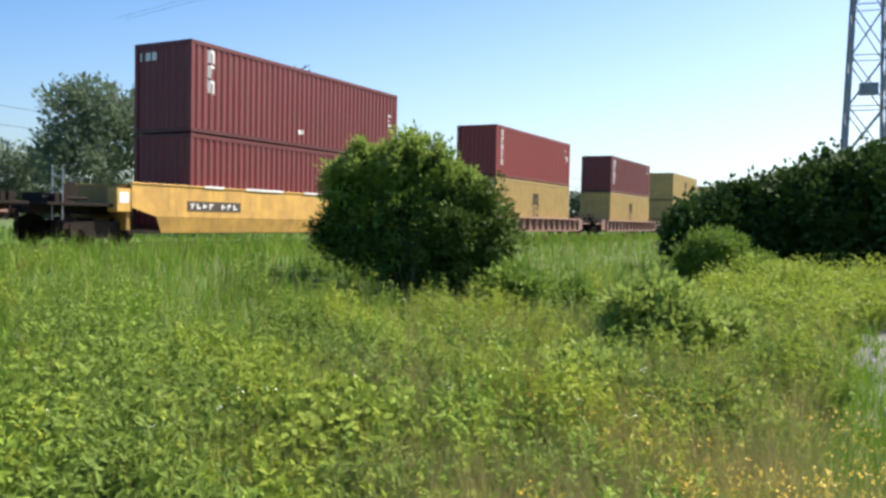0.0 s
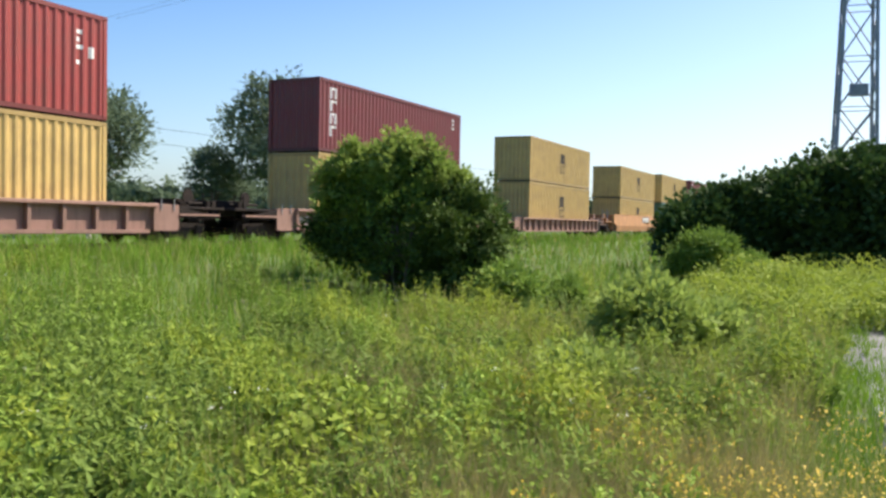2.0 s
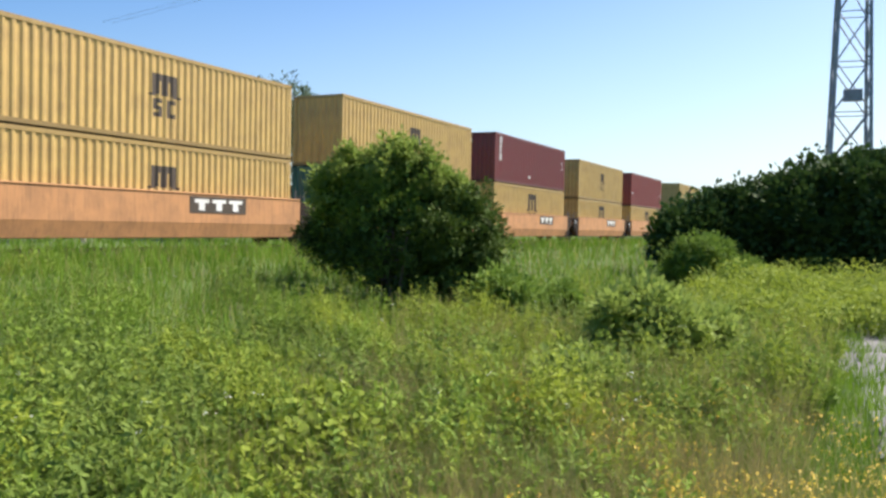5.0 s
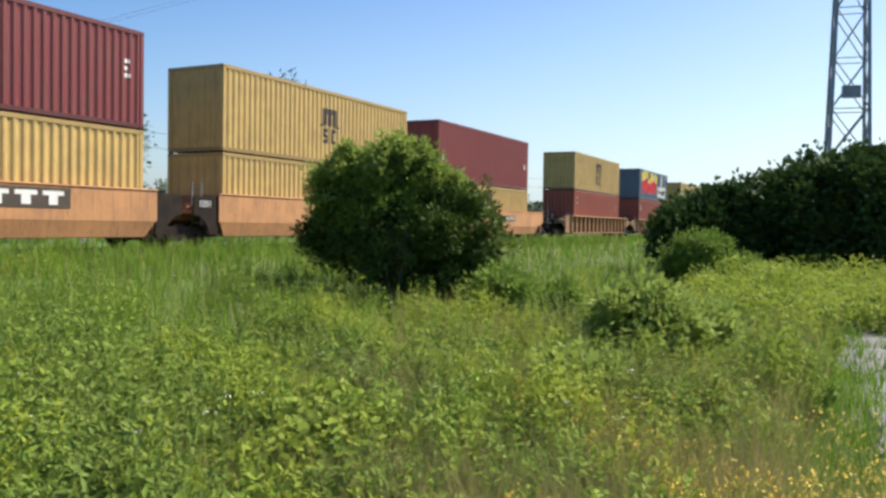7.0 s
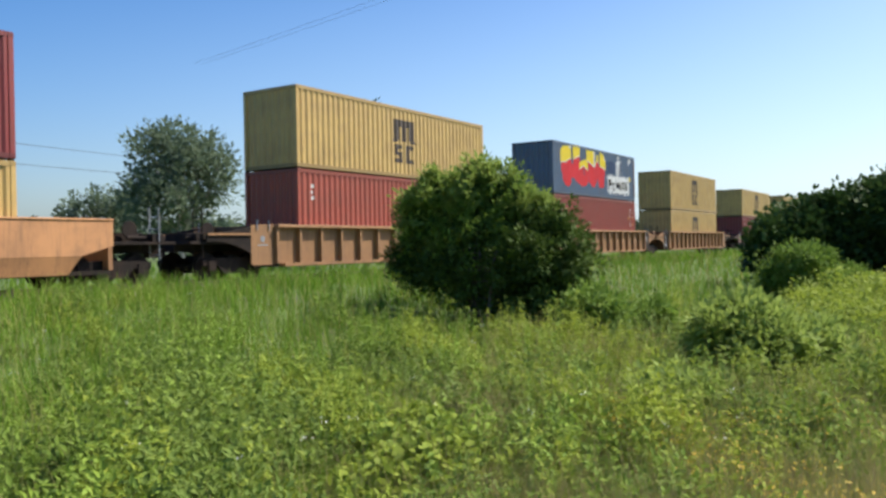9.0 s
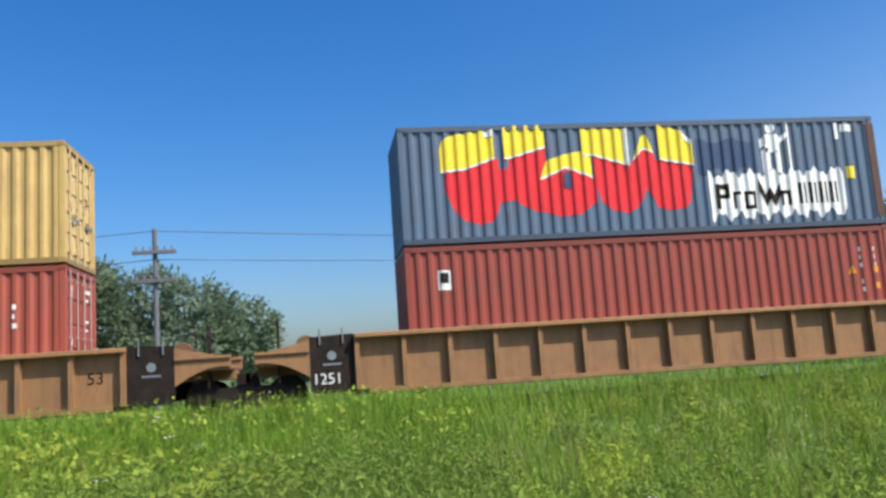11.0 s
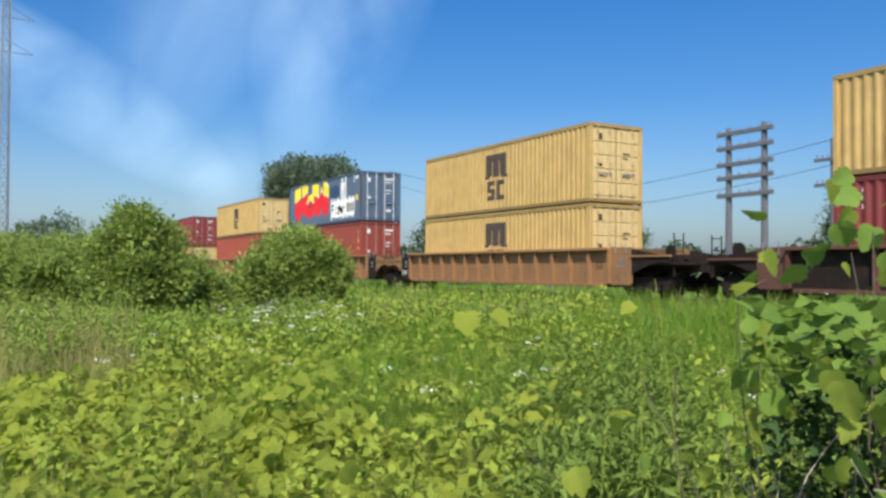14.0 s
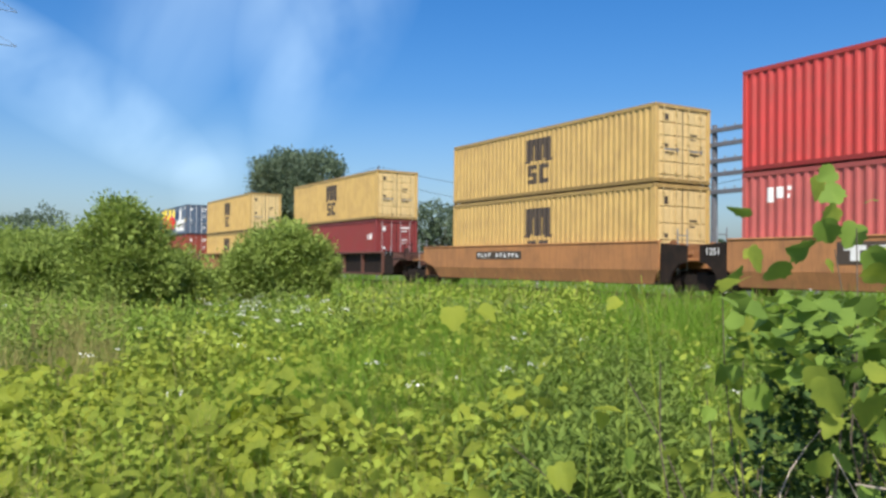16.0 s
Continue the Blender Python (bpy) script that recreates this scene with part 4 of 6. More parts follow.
def build_train():
    starts = [s[0] for s in STACKS]
    first = starts[0] - 22.6
    for i, (s, top, seam, up, low, kind) in enumerate(STACKS):
        hu, hl = top - seam - 0.025, seam - FLOOR - 0.03
        def paint(c, h, upper):
            if c == Y:
                return [logo_m(BOX * 0.5, h, 0.7 if i < 6 or (i == 7 and upper) else 0.9 if i == 9 else 1.0)]
            if i == 10 and upper:
                return [graffiti]
            if upper and i in (0, 6):
                return [column(0.75, h - 0.2, 3, 0.3, 0.4), spots((5.3, 5.6, 0.45, 0.6), (11.5, 11.7, 1.0, 1.9))]
            if upper and i == 2:
                return [column(0.75, h - 0.3, 4, 0.4, 0.42), spots((11.3, 11.5, 1.6, 2.5))]
            if i == 8:
                return [spots((0.5, 0.6, 1.0, 1.25), (11.6, 11.7, 1.2, 1.5))]
            if upper:
                return [column(0.75, h - 0.2, 5, 0.3, 0.34), spots((11.2, 11.4, 1.3, 2.3), (11.6, 11.75, 1.6, 1.9))] if i != 14 else [spots((6.0, 8.5, 1.3, 1.5))]
            if i == 10:
                return [lambda m: decal("emblem", [(0.8, 1.0, flat(2.25), flat(2.5))], M_BLACK, m, "small dark emblem", 2), spots((0.75, 1.05, 2.1, 2.55), (11.34, 11.39, 1.3, 2.6), (11.72, 11.76, 1.7, 2.6)), hazard]
            if i == 12:
                return [spots((0.75, 0.8, 1.9, 2.5), (11.05, 11.2, 1.75, 2.05), (11.25, 11.4, 1.75, 1.98), (11.45, 11.6, 1.75, 2.05), (10.2, 10.26, 1.5, 1.9))]
            if i == 5:
                return [spots((4.4, 4.7, 1.6, 2.1), (4.8, 5.2, 1.6, 2.1), (5.3, 5.6, 1.6, 2.1))]
            return [spots((0.7, 0.82, 1.9, 2.6), (11.1, 11.2, 1.7, 2.3))] if i not in (0, 14) else [] if i == 0 else [spots((0.8, 1.0, 2.2, 2.6), (1.1, 1.3, 2.3, 2.6), (1.45, 1.55, 2.1, 2.6))]
        lab = "%s corrugated steel shipping container stacked on another box" % NAMES.get(up, "dull red")
        if i == 10:
            lab = "faded blue corrugated container with red and yellow spray paint"
        a = container(hu, up, lab, paint(up, hu, True), end_mark=i in (0, 6), locks=True)
        if i == 10:
            part("corner_post", boxes((BOX - 0.2, BOX + 0.004, -1.228, -1.212, 0.2, hu - 0.2)), M_RUST, a, "rusty brown corner post")
        lab = "%s corrugated steel shipping container sunk in a well wagon" % NAMES.get(low, "dull red")
        b = container(hl, low, lab, paint(low, hl, False), end_mark=False)
        before = (s - (starts[i - 1] if i else first) - BOX) / 2
        after = ((starts[i + 1] if i + 1 < len(starts) else s + 15.49) - s - BOX) / 2
        style = {"slanted": ("slanted", GOLD, 2.6, 1.74, "golden yellow well wagon with smooth slanted sides"),
                 "low": ("ribbed", LOW, 1.6, 1.22, "brown well wagon with low ribbed sides"),
                 "smooth": ("smooth", ORANGE, 0.35, 1.70, "faded orange well wagon with smooth sides"),
                 "ribbed": ("ribbed", BROWN, 1.25, 1.68, "rusty tan well wagon with tall ribbed sides"),
                 "dark": ("ribbed", RUST, 1.25, 1.55, "dark rusty well wagon with ribbed sides and panels blackened for shade"),
                 "plain": ("smooth", (0.42, 0.19, 0.07), 0.35, 1.66, "rusty orange well wagon with smooth sides")}[kind]
        tr = []
        for gap, sign in ((before, -1), (after, 1)):
            joint = -gap if sign < 0 else BOX + gap
            if gap < 2 or (gap < 3.9):
                if sign > 0:
                    tr.append(joint)
            else:
                tr.append(joint - sign * 2.1)
        if before < 3.9 and i and STACKS[i - 1][5] in ("slanted", "low"):
            tr.append(-before + 2.1)
        logo = None
        if kind == "smooth" and i in (4, 5, 6, 7, 8):
            logo = number_plate(6.6, 1.12, 11) if i == 8 else plate_mark(6.95, 1.12, 2.6, 0.52)
        if kind == "slanted":
            strips = lambda m: [part("edge_strip", boxes((u, v, -1.445, -1.40, 1.74, 1.81)), M_WHITE, m, "pale worn edge strip") for u, v in ((0.4, 1.25), (2.3, 4.2), (5.4, 7.2), (8.4, 9.8))]
            logo = lambda m: (strips(m), faded_mark(6.7, 1.0)(m), number_plate(-0.3, 1.02, 8)(m))
        if i == 2:
            logo = chalked((-0.95, 0.8, 0.7), (0.1, 0.8, 0.62), (3.2, 0.75, 0.4))
        if i == 13:
            logo = number_plate(2.2, 1.15, 11)
        if i == 14:
            logo = plate_mark(3.0, 1.0, 2.4, 0.55)
        reach = [style[2] if style[0] == "ribbed" or gap < 2 else min(2.4, gap - 1.6) for gap in (before, after)]
        w = well_car(style[0], style[1], style[4], before, after, *reach, style[3], tr, logo)
        MOVERS.extend([(a, s, seam + 0.025), (b, s, FLOOR), (w, s, 0.0)])
    w = well_car("ribbed", LOW, "brown empty well wagon with low ribbed sides", 5.0, (22.6 - BOX) / 2, 1.6, 1.6, 1.22, [-2.9, BOX + 3.1])
    MOVERS.append((w, first, 0.0))


build_train()


# ---- plants ----
def at(az, r):
    """x, y at az degrees left of the line across the track, r metres off."""
    return -math.sin(radians(az)) * r, math.cos(radians(az)) * r


def polar(rng, n, az0, az1, r0, r1, power=0.0):
    """Places spread over a sector; power 0 is even on the picture, 1 even on the ground."""
    az = np.radians(rng.uniform(az0, az1, n))
    u = rng.uniform(0, 1, n)
    r = r0 * (r1 / r0) ** u if power == 0 else np.sqrt(r0 ** 2 + u * (r1 ** 2 - r0 ** 2))
    return -np.sin(az) * r, np.cos(az) * r, r


def blades(name, rng, x, y, r, low, high, mat, label, width=0.0011, lean=0.35):
    n = len(x)
    h = rng.uniform(low, high, n)
    w = np.maximum(0.005, width * r) * rng.uniform(0.7, 1.3, n)
    T = [(-0.5, 0, 0), (0.5, 0, 0), (-0.35, 0.10, 0.55), (0.35, 0.10, 0.55), (0, 0.34, 1.0)]
    F = [(0, 1, 3), (0, 3, 2), (2, 3, 4)]
    v, f = scatter(T, F, np.stack([x, y, ground_z(x, y) - 0.03], 1), spins(rng, n, lean * 0.5), np.stack([w, h, h], 1))
    return tagged(new(name, mesh_of(name, v, f, mat)), label, "grass", kind="stuff")


def leaves(name, rng, x, y, z, size, mat, label, shape=0, tilt=0.6, category="weeds", upright=False, slim=1.0):
    T, F = ((LEAF, LEAF_T), (BROAD, BROAD_T), (LOBED, LOBED_T))[shape]
    turns = sprays(rng, len(x)) if upright else spins(rng, len(x), tilt)
    v, f = scatter(T, F, np.stack([x, y, z], 1), turns, np.stack([size * slim, size, size], 1))
    return tagged(new(name, mesh_of(name, v, f, mat)), label, category, kind="stuff")


def keep(mask, *arrays):
    return [a[mask] for a in arrays]


def edge_at(x):
    """Where the asphalt ends, for a given x."""
    return np.minimum(0.2, -0.3 + 0.05 * (x - 7))


def clumps(name, rng, cx, cy, rad, high, stalks, m, size, slim, mats, label):
    """Domed clumps of upright stalks, each stalk with m leaves along it; the clumps share out the materials."""
    tint = np.clip((0.65 * lumps(cx, cy, 0.75, 17.0) + 0.35 * lumps(cx, cy, 2.2, 5.0) + rng.normal(0, 0.07, len(cx)) - 0.2 - 0.2 * smooth(-52, -44, np.degrees(np.arctan2(-cx, cy)))) / 0.6 * len(mats), 0, len(mats) - 1).astype(int)
    for t, mat in enumerate(mats):
        pick = tint == t
        if not pick.any():
            continue
        ids = np.repeat(np.arange(int(pick.sum())), stalks)
        k = len(ids)
        a, u = rng.uniform(0, 2 * np.pi, k), np.sqrt(rng.uniform(0, 1, k))
        x = cx[pick][ids] + np.cos(a) * u * rad[pick][ids]
        y = cy[pick][ids] + np.sin(a) * u * rad[pick][ids]
        h = high[pick][ids] * (1.02 - 0.72 * u ** 2) * rng.uniform(0.75, 1.12, k)
        lean = np.stack([np.cos(a), np.sin(a)], 1) * (0.22 * u * h)[:, None] + rng.normal(0, 0.03, (k, 2))
        x, y, h, lean = np.repeat(x, m), np.repeat(y, m), np.repeat(h, m), np.repeat(lean, m, 0)
        k = len(x)
        v = rng.uniform(0.15, 1, k) ** 0.75
        side = rng.normal(0, 0.03, (k, 2)) * (1.3 - v[:, None])
        leaves(name, rng, x + lean[:, 0] * v + side[:, 0], y + lean[:, 1] * v + side[:, 1], ground_z(x, y) + h * v,
               size * (0.65 + 0.6 * (1 - v)) * rng.uniform(0.7, 1.3, k), mat, label, 0, upright=True, slim=slim)


def domes(name, rng, cx, cy, rad, high, count, low_size, high_size, mat, label, shape=2):
    """Mounds covered by leaves that face outwards from them."""
    ids = np.repeat(np.arange(len(cx)), count)
    k = len(ids)
    d = rng.normal(0, 1, (k, 3))
    d[:, 2] = np.abs(d[:, 2]) - 0.1
    d /= np.linalg.norm(d, axis=1, keepdims=True)
    shell = np.where(rng.uniform(0, 1, k) < 0.75, rng.uniform(0.9, 1.06, k), rng.uniform(0.5, 0.9, k))
    wob = 1 + 0.22 * np.sin(d[:, 0] * 5 + ids) * np.sin(d[:, 1] * 5 + 2.0 * ids)
    p = np.stack([cx[ids] + d[:, 0] * rad[ids] * shell * wob, cy[ids] + d[:, 1] * rad[ids] * shell * wob, d[:, 2] * high[ids] * shell * wob], 1)
    p[:, 2] += ground_z(p[:, 0], p[:, 1]) + 0.05
    nrm = d / np.stack([rad[ids], rad[ids], high[ids]], 1)
    nrm /= np.linalg.norm(nrm, axis=1, keepdims=True)
    T, F = ((LEAF, LEAF_T), (BROAD, BROAD_T), (LOBED, LOBED_T))[shape]
    sz = low_size + (high_size - low_size) * rng.uniform(0, 1, k) ** 1.4
    v, f = scatter(T, F, p, facing(rng, nrm, 0.38), sz)
    return tagged(new(name, mesh_of(name, v, f, mat)), label, "weeds", kind="stuff")


def meadow():
    rng = np.random.default_rng(7)
    # meadow grass up to the stone bed
    x, y, r = polar(rng, 150000, -93, 91, 4.0, 75)
    x, y, r = keep((y < 17.5) & (y > np.where(x > 4.5, 0.35, 0.1)), x, y, r)
    near = (y < 6.5) & (r < 16)
    blades("grass", rng, x[near], y[near], r[near], 0.1, 0.26, M_GRASS, "short green meadow grass between the weeds")
    x, y, r = keep(~near, x, y, r)
    here = x > -0.5
    blades("grass", rng, x[here], y[here], r[here], 0.3, 0.62, M_GRASS, "tall fresh green meadow grass beside the track")
    blades("grass", rng, x[~here], y[~here], r[~here], 0.18, 0.46, M_GRASS, "fresh green meadow grass before the vines")
    x, y, r = polar(rng, 26000, -93, 91, 3.0, 60)
    x, y, r = keep((y < 16.9) & (y > np.where(x > 4.5, 0.4, -0.05)), x, y, r)
    blades("dry_grass", rng, x, y, r, 0.4, 0.85, M_DRY, "pale seeding grass stalks among the green", 0.0008)
    x, y, r = polar(rng, 20000, -93, -60, 3.2, 14)
    x, y, r = keep((y > np.where(x > 5, 0.3, -0.3)) & (lumps(x, y, 0.8, 4.0) > 0.35), x, y, r)
    blades("dry_grass", rng, x, y, r, 0.25, 0.7, M_DRY, "pale seeding grass by the asphalt", 0.0009)
    x, y, r = polar(rng, 26000, -93, 91, 3.0, 9)
    x, y, r = keep((y > np.where(x > 4.5, 0.4, -0.2)) & (lumps(x, y, 1.3, 5.0) > 0.6), x, y, r)
    blades("grass", rng, x, y, r, 0.3, 0.75, M_GRASS, "tall grass growing through the weeds", 0.0011)
    # short trodden grass round the standing place and behind it
    x, y, r = polar(rng, 64000, -180, 180, 0.12, 14)
    edge_y = edge_at(x) - 0.05
    x, y, r = keep(((y < 0.45) | (r < 4)) & ~((x > 6.9) & (y < edge_y) & (y > -5.2)), x, y, r)
    blades("grass", rng, x, y, r, 0.06, 0.24, M_GRASS, "short trodden grass on the verge", 0.0016)
    x, y, r = polar(rng, 9000, -97, -86, 5, 20)
    x, y, r = keep((y > edge_at(x) - 0.05 - 0.9 * smooth(0.45, 0.8, lumps(x, y, 1.2, 5.5))) & (y < 0.8), x, y, r)
    blades("dry_grass", rng, x, y, r, 0.1, 0.32, M_GRASS, "tufts of grass over the asphalt's edge", 0.0013)
    x, y, r = polar(rng, 60000, -86, 86, 13.5, 90)
    x, y, r = keep((y > 14.2) & (y < 17.3), x, y, r)
    blades("grass", rng, x, y, r, 0.42, 0.72, M_GRASS, "tall grass along the stone bed", 0.0011)
    # far side of the track
    x, y, r = polar(rng, 24000, -85, 85, 25, 120)
    x, y, r = keep((y > 23.5) & (y < 70), x, y, r)
    blades("grass", rng, x, y, r, 0.3, 0.8, M_GRASS, "rough grass behind the track", 0.0014)
    # grassy shoulder between asphalt and scrub
    x, y, r = polar(rng, 14000, -97, -88, 17, 60)
    blades("grass", rng, x, y, r, 0.15, 0.45, M_DRY, "short dry grass by the asphalt")
    # upright leafy weeds in domed clumps with hollows between, on the +x side
    x, y, r = polar(rng, 900, -92, -12, 3.1, 17)
    az = np.degrees(np.arctan2(-x, y))
    ok = (y > 0.5) & ~((y > 6.8) & (rng.uniform(0, 1, 900) < 0.8)) & ((az > -72) | (r > 7.5) | (rng.uniform(0, 1, 900) < 0.3))
    ok &= ~((lumps(x, y, 0.75, 11.0) > 0.5) & (r < 5.0))
    x, y, r = keep(ok & (lumps(x, y, 0.6, 1.0) > 0.25), x, y, r)
    k = len(x)
    clumps("weed", rng, x, y, rng.uniform(0.16, 0.42, k) * (0.75 + 0.05 * r), rng.uniform(0.3, 0.85, k) * (0.7 + 0.6 * lumps(x, y, 0.5, 2.0)), 30, 22, 0.078, 0.6, (M_FINE, M_SPRAY, M_WEED, M_SHADE), "domed clumps of upright narrow-leaved green weeds")
    x, y, r = polar(rng, 2600, -92, -10, 3.0, 22)
    x, y, r = keep((y > 0.4) & ~((y > 7.2) & (rng.uniform(0, 1, 2600) < 0.7)), x, y, r)
    k = len(x)
    clumps("weed", rng, x, y, np.full(k, 0.08), rng.uniform(0.3, 0.75, k), 3, 20, 0.07, 0.55, (M_SPRAY, M_WEED), "single leafy weed stalks in the grass")
    # patches of broader leaves low among them
    x, y, r = polar(rng, 3600, -72, -34, 3.2, 9)
    x, y = keep((lumps(x, y, 0.9, 8.0) > 0.55) & (y > 0.4), x, y)
    px, py = np.repeat(x, 7), np.repeat(y, 7)
    k = len(px)
    px, py = px + rng.normal(0, 0.1, k), py + rng.normal(0, 0.1, k)
    z = ground_z(px, py) + 0.1 + 0.4 * lumps(px, py, 0.9, 8.0) * rng.uniform(0.5, 1, k)
    leaves("weed", rng, px, py, z, rng.uniform(0.04, 0.085, k), M_WEED, "patches of broad yellow-green leaves", 1, 0.7, slim=0.8)
    # withered patches close to the path
    x, y, r = polar(rng, 20000, -92, -38, 3.0, 6.5)
    x, y, r = keep((lumps(x, y, 0.75, 11.0) > 0.52) & (y > 0.35), x, y, r)
    blades("dry_grass", rng, x, y, r, 0.12, 0.5, M_BROWN, "withered brown grass among the weeds", 0.0011)
    x, y, r = polar(rng, 15000, -92, -52, 3.0, 8)
    x, y, r = keep((0.5 * lumps(x, y, 0.8, 21.0) + 0.5 * lumps(x, y, 2.0, 9.0) > 0.5) & (y > 0.35), x, y, r)
    blades("dry_grass", rng, x, y, r, 0.35, 0.72, M_BROWN, "withered brown stalks standing through the weeds", 0.0009)
    # pale weeds before the scrub
    x, y, r = polar(rng, 3000, -95, -80, 13, 25)
    x, y, r = keep((y > 0.45) | ((x > 14.5) & (y > -1.6)), x, y, r)
    d = lumps(x, y, 0.5, 12.0)
    px, py, pd = np.repeat(x, 14), np.repeat(y, 14), np.repeat(d, 14)
    k = len(px)
    z = ground_z(px, py) + (0.3 + 0.75 * pd) * rng.uniform(0.2, 1, k)
    leaves("weed", rng, px + rng.normal(0, 0.16, k), py + rng.normal(0, 0.16, k), z, rng.uniform(0.06, 0.12, k), M_WEED, "tall pale green weeds before the scrub", 0, 0.9, upright=True, slim=0.8)
    # soft tussocks in the meadow on the -x side
    x, y, r = polar(rng, 60000, -10, 74, 7, 17.5)
    d = 0.5 * lumps(x, y, 0.9, 6.0) + 0.5 * lumps(x, y, 2.6, 2.0)
    x, y, r, d = keep((d > 0.42) & (y < 16.9) & (y > 0.3), x, y, r, d)
    for low, high, pick in ((0.3, 0.55, d < 0.58), (0.5, 0.85, d >= 0.58)):
        blades("grass", rng, x[pick], y[pick], r[pick], low, high, M_GRASS, "soft tussocks of meadow grass", 0.0013, 0.6)
    x, y, r = polar(rng, 900, -10, 60, 8, 16.5)
    x, y = keep(lumps(x, y, 0.8, 6.6) > 0.66, x, y)
    px, py = np.repeat(x, 12), np.repeat(y, 12)
    k = len(px)
    leaves("weed", rng, px + rng.normal(0, 0.13, k), py + rng.normal(0, 0.13, k), ground_z(px, py) + rng.uniform(0.25, 0.75, k), rng.uniform(0.06, 0.12, k), M_WEED, "clumps of light green weeds in the meadow", 0, 0.9, upright=True, slim=0.8)
    x, y, r = polar(rng, 1300, 50, 79, 10, 25)
    d = 0.6 * lumps(x, y, 0.4, 3.0) + 0.4 * lumps(x, y, 1.1, 1.0)
    x, y, d = keep((d > 0.4 + 0.2 * rng.uniform(0, 1, len(d))) & (y < 14.5) & (y > 0.3), x, y, d)
    px, py, pd = np.repeat(x, 18), np.repeat(y, 18), np.repeat(d, 18)
    k = len(px)
    z = ground_z(px, py) + (0.1 + 0.95 * pd) * np.repeat(rng.uniform(0.45, 1.1, len(x)), 18) * rng.uniform(0.2, 1, k) ** 0.7
    leaves("weed", rng, px + rng.normal(0, 0.22, k), py + rng.normal(0, 0.22, k), z, rng.uniform(0.07, 0.13, k), M_WEED, "waist-high green weeds before the bushes", 0, 0.9, upright=True)
    x, y, r = polar(rng, 26000, -10, 74, 6, 17.5)
    x, y, r = keep((y < 16.9) & (lumps(x, y, 0.5, 10.0) > 0.3), x, y, r)
    blades("grass", rng, x, y, r, 0.45, 0.85, M_GRASS, "soft green grass growing over the weed mounds", 0.0010, 0.7)
    # vine mat on the -x side: mounds of lobed leaves with hollows between
    sx, sy = at(34.5, 2.55)
    x, y, r = polar(rng, 1500, 3, 91, 2.9, 15)
    az = np.degrees(np.arctan2(-x, y))
    fine = smooth(58, 48, az) * smooth(26, 36, az) + smooth(30, 8, az)
    ok = (rng.uniform(0, 1, 1500) < (0.35 + 0.65 * smooth(0.3, 0.6, lumps(x, y, 0.6, 9.0))) * (1 - 0.85 * fine)) & (y > 0.2)
    ok &= (np.hypot(x - sx, y - sy) > 0.95) & ~((az > 74 + rng.normal(0, 2, 1500)) & (r > 9 + 5 * rng.uniform(0, 1, 1500)))
    x, y, r = keep(ok, x, y, r)
    k = len(x)
    rad = rng.uniform(0.2, 0.5, k) * (0.7 + 0.06 * r)
    high = rng.uniform(0.22, 0.62, k) * (0.7 + 0.6 * lumps(x, y, 0.55, 2.2))
    pick = 0.5 * lumps(x, y, 0.5, 5.0) + 0.5 * rng.uniform(0, 1, k)
    for chosen, mat, label in ((pick > 0.55, M_VINE, "yellow-green lobed vine leaves in mounds"), (pick <= 0.55, M_DEEPVINE, "deeper green lobed vine leaves in mounds")):
        domes("vine", rng, x[chosen], y[chosen], rad[chosen], high[chosen], 66, 0.055, 0.15, mat, label)
    x, y, r = polar(rng, 30000, 4, 91, 2.6, 9)
    az = np.degrees(np.arctan2(-x, y))
    fine = smooth(58, 48, az) * smooth(26, 36, az) + smooth(30, 8, az)
    x, y = keep((y > 0.02) & (np.hypot(x - sx, y - sy) > 0.8) & (rng.uniform(0, 1, 30000) < 0.55 * (1 - 0.93 * fine)), x, y)
    k = len(x)
    leaves("vine", rng, x, y, ground_z(x, y) + rng.uniform(0.08, 0.3, k), rng.uniform(0.05, 0.1, k), M_FILL, "low green leaves between the mounds", 2, 0.45)
    x, y, r = polar(rng, 150, 66, 90, 12, 22)
    x, y, r = keep((y > 0.3) & (y < 15) & (lumps(x, y, 0.7, 2.9) > 0.35), x, y, r)
    k = len(x)
    clumps("weed", rng, x, y, rng.uniform(0.3, 0.7, k), rng.uniform(0.5, 1.15, k), 30, 20, 0.12, 0.6, (M_SPRAY, M_SCRUB, M_WEED), "tall soft clumps of green weeds before the bushes")
    # tall fine-leaved weeds between the vines
    n = 9000
    x, y, r = polar(rng, n, -12, 60, 2.7, 9)
    az = np.degrees(np.arctan2(-x, y))
    fine = smooth(60, 50, az) * smooth(28, 38, az) + smooth(34, 15, az)
    x, y = keep((rng.uniform(0, 1, n) < fine) & (np.hypot(x - sx, y - sy) > 0.6) & (lumps(x, y, 1.3, 3.3) > 0.3), x, y)
    tall = 0.3 + 0.72 * lumps(x, y, 0.8, 4.4) + rng.uniform(-0.1, 0.15, len(x))
    px, py, pt = np.repeat(x, 26), np.repeat(y, 26), np.repeat(tall, 26)
    k = len(px)
    u = rng.uniform(0.15, 1, k) ** 0.8
    leaves("weed", rng, px + rng.normal(0, 0.05, k), py + rng.normal(0, 0.05, k), ground_z(px, py) + pt * u, rng.uniform(0.04, 0.085, k), M_FINE, "tall fine-leaved olive green weeds", 0, 0.9, upright=True, slim=0.42)
    x, y, r = polar(rng, 5200, -14, 62, 2.9, 11)
    x, y, r = keep(lumps(x, y, 0.9, 8.1) > 0.45, x, y, r)
    blades("dry_grass", rng, x, y, r, 0.4, 0.95, M_DRY, "thin pale seed stalks among the weeds", 0.0007, 0.2)
    x, y, r = polar(rng, 26000, -14, 91, 3.0, 13)
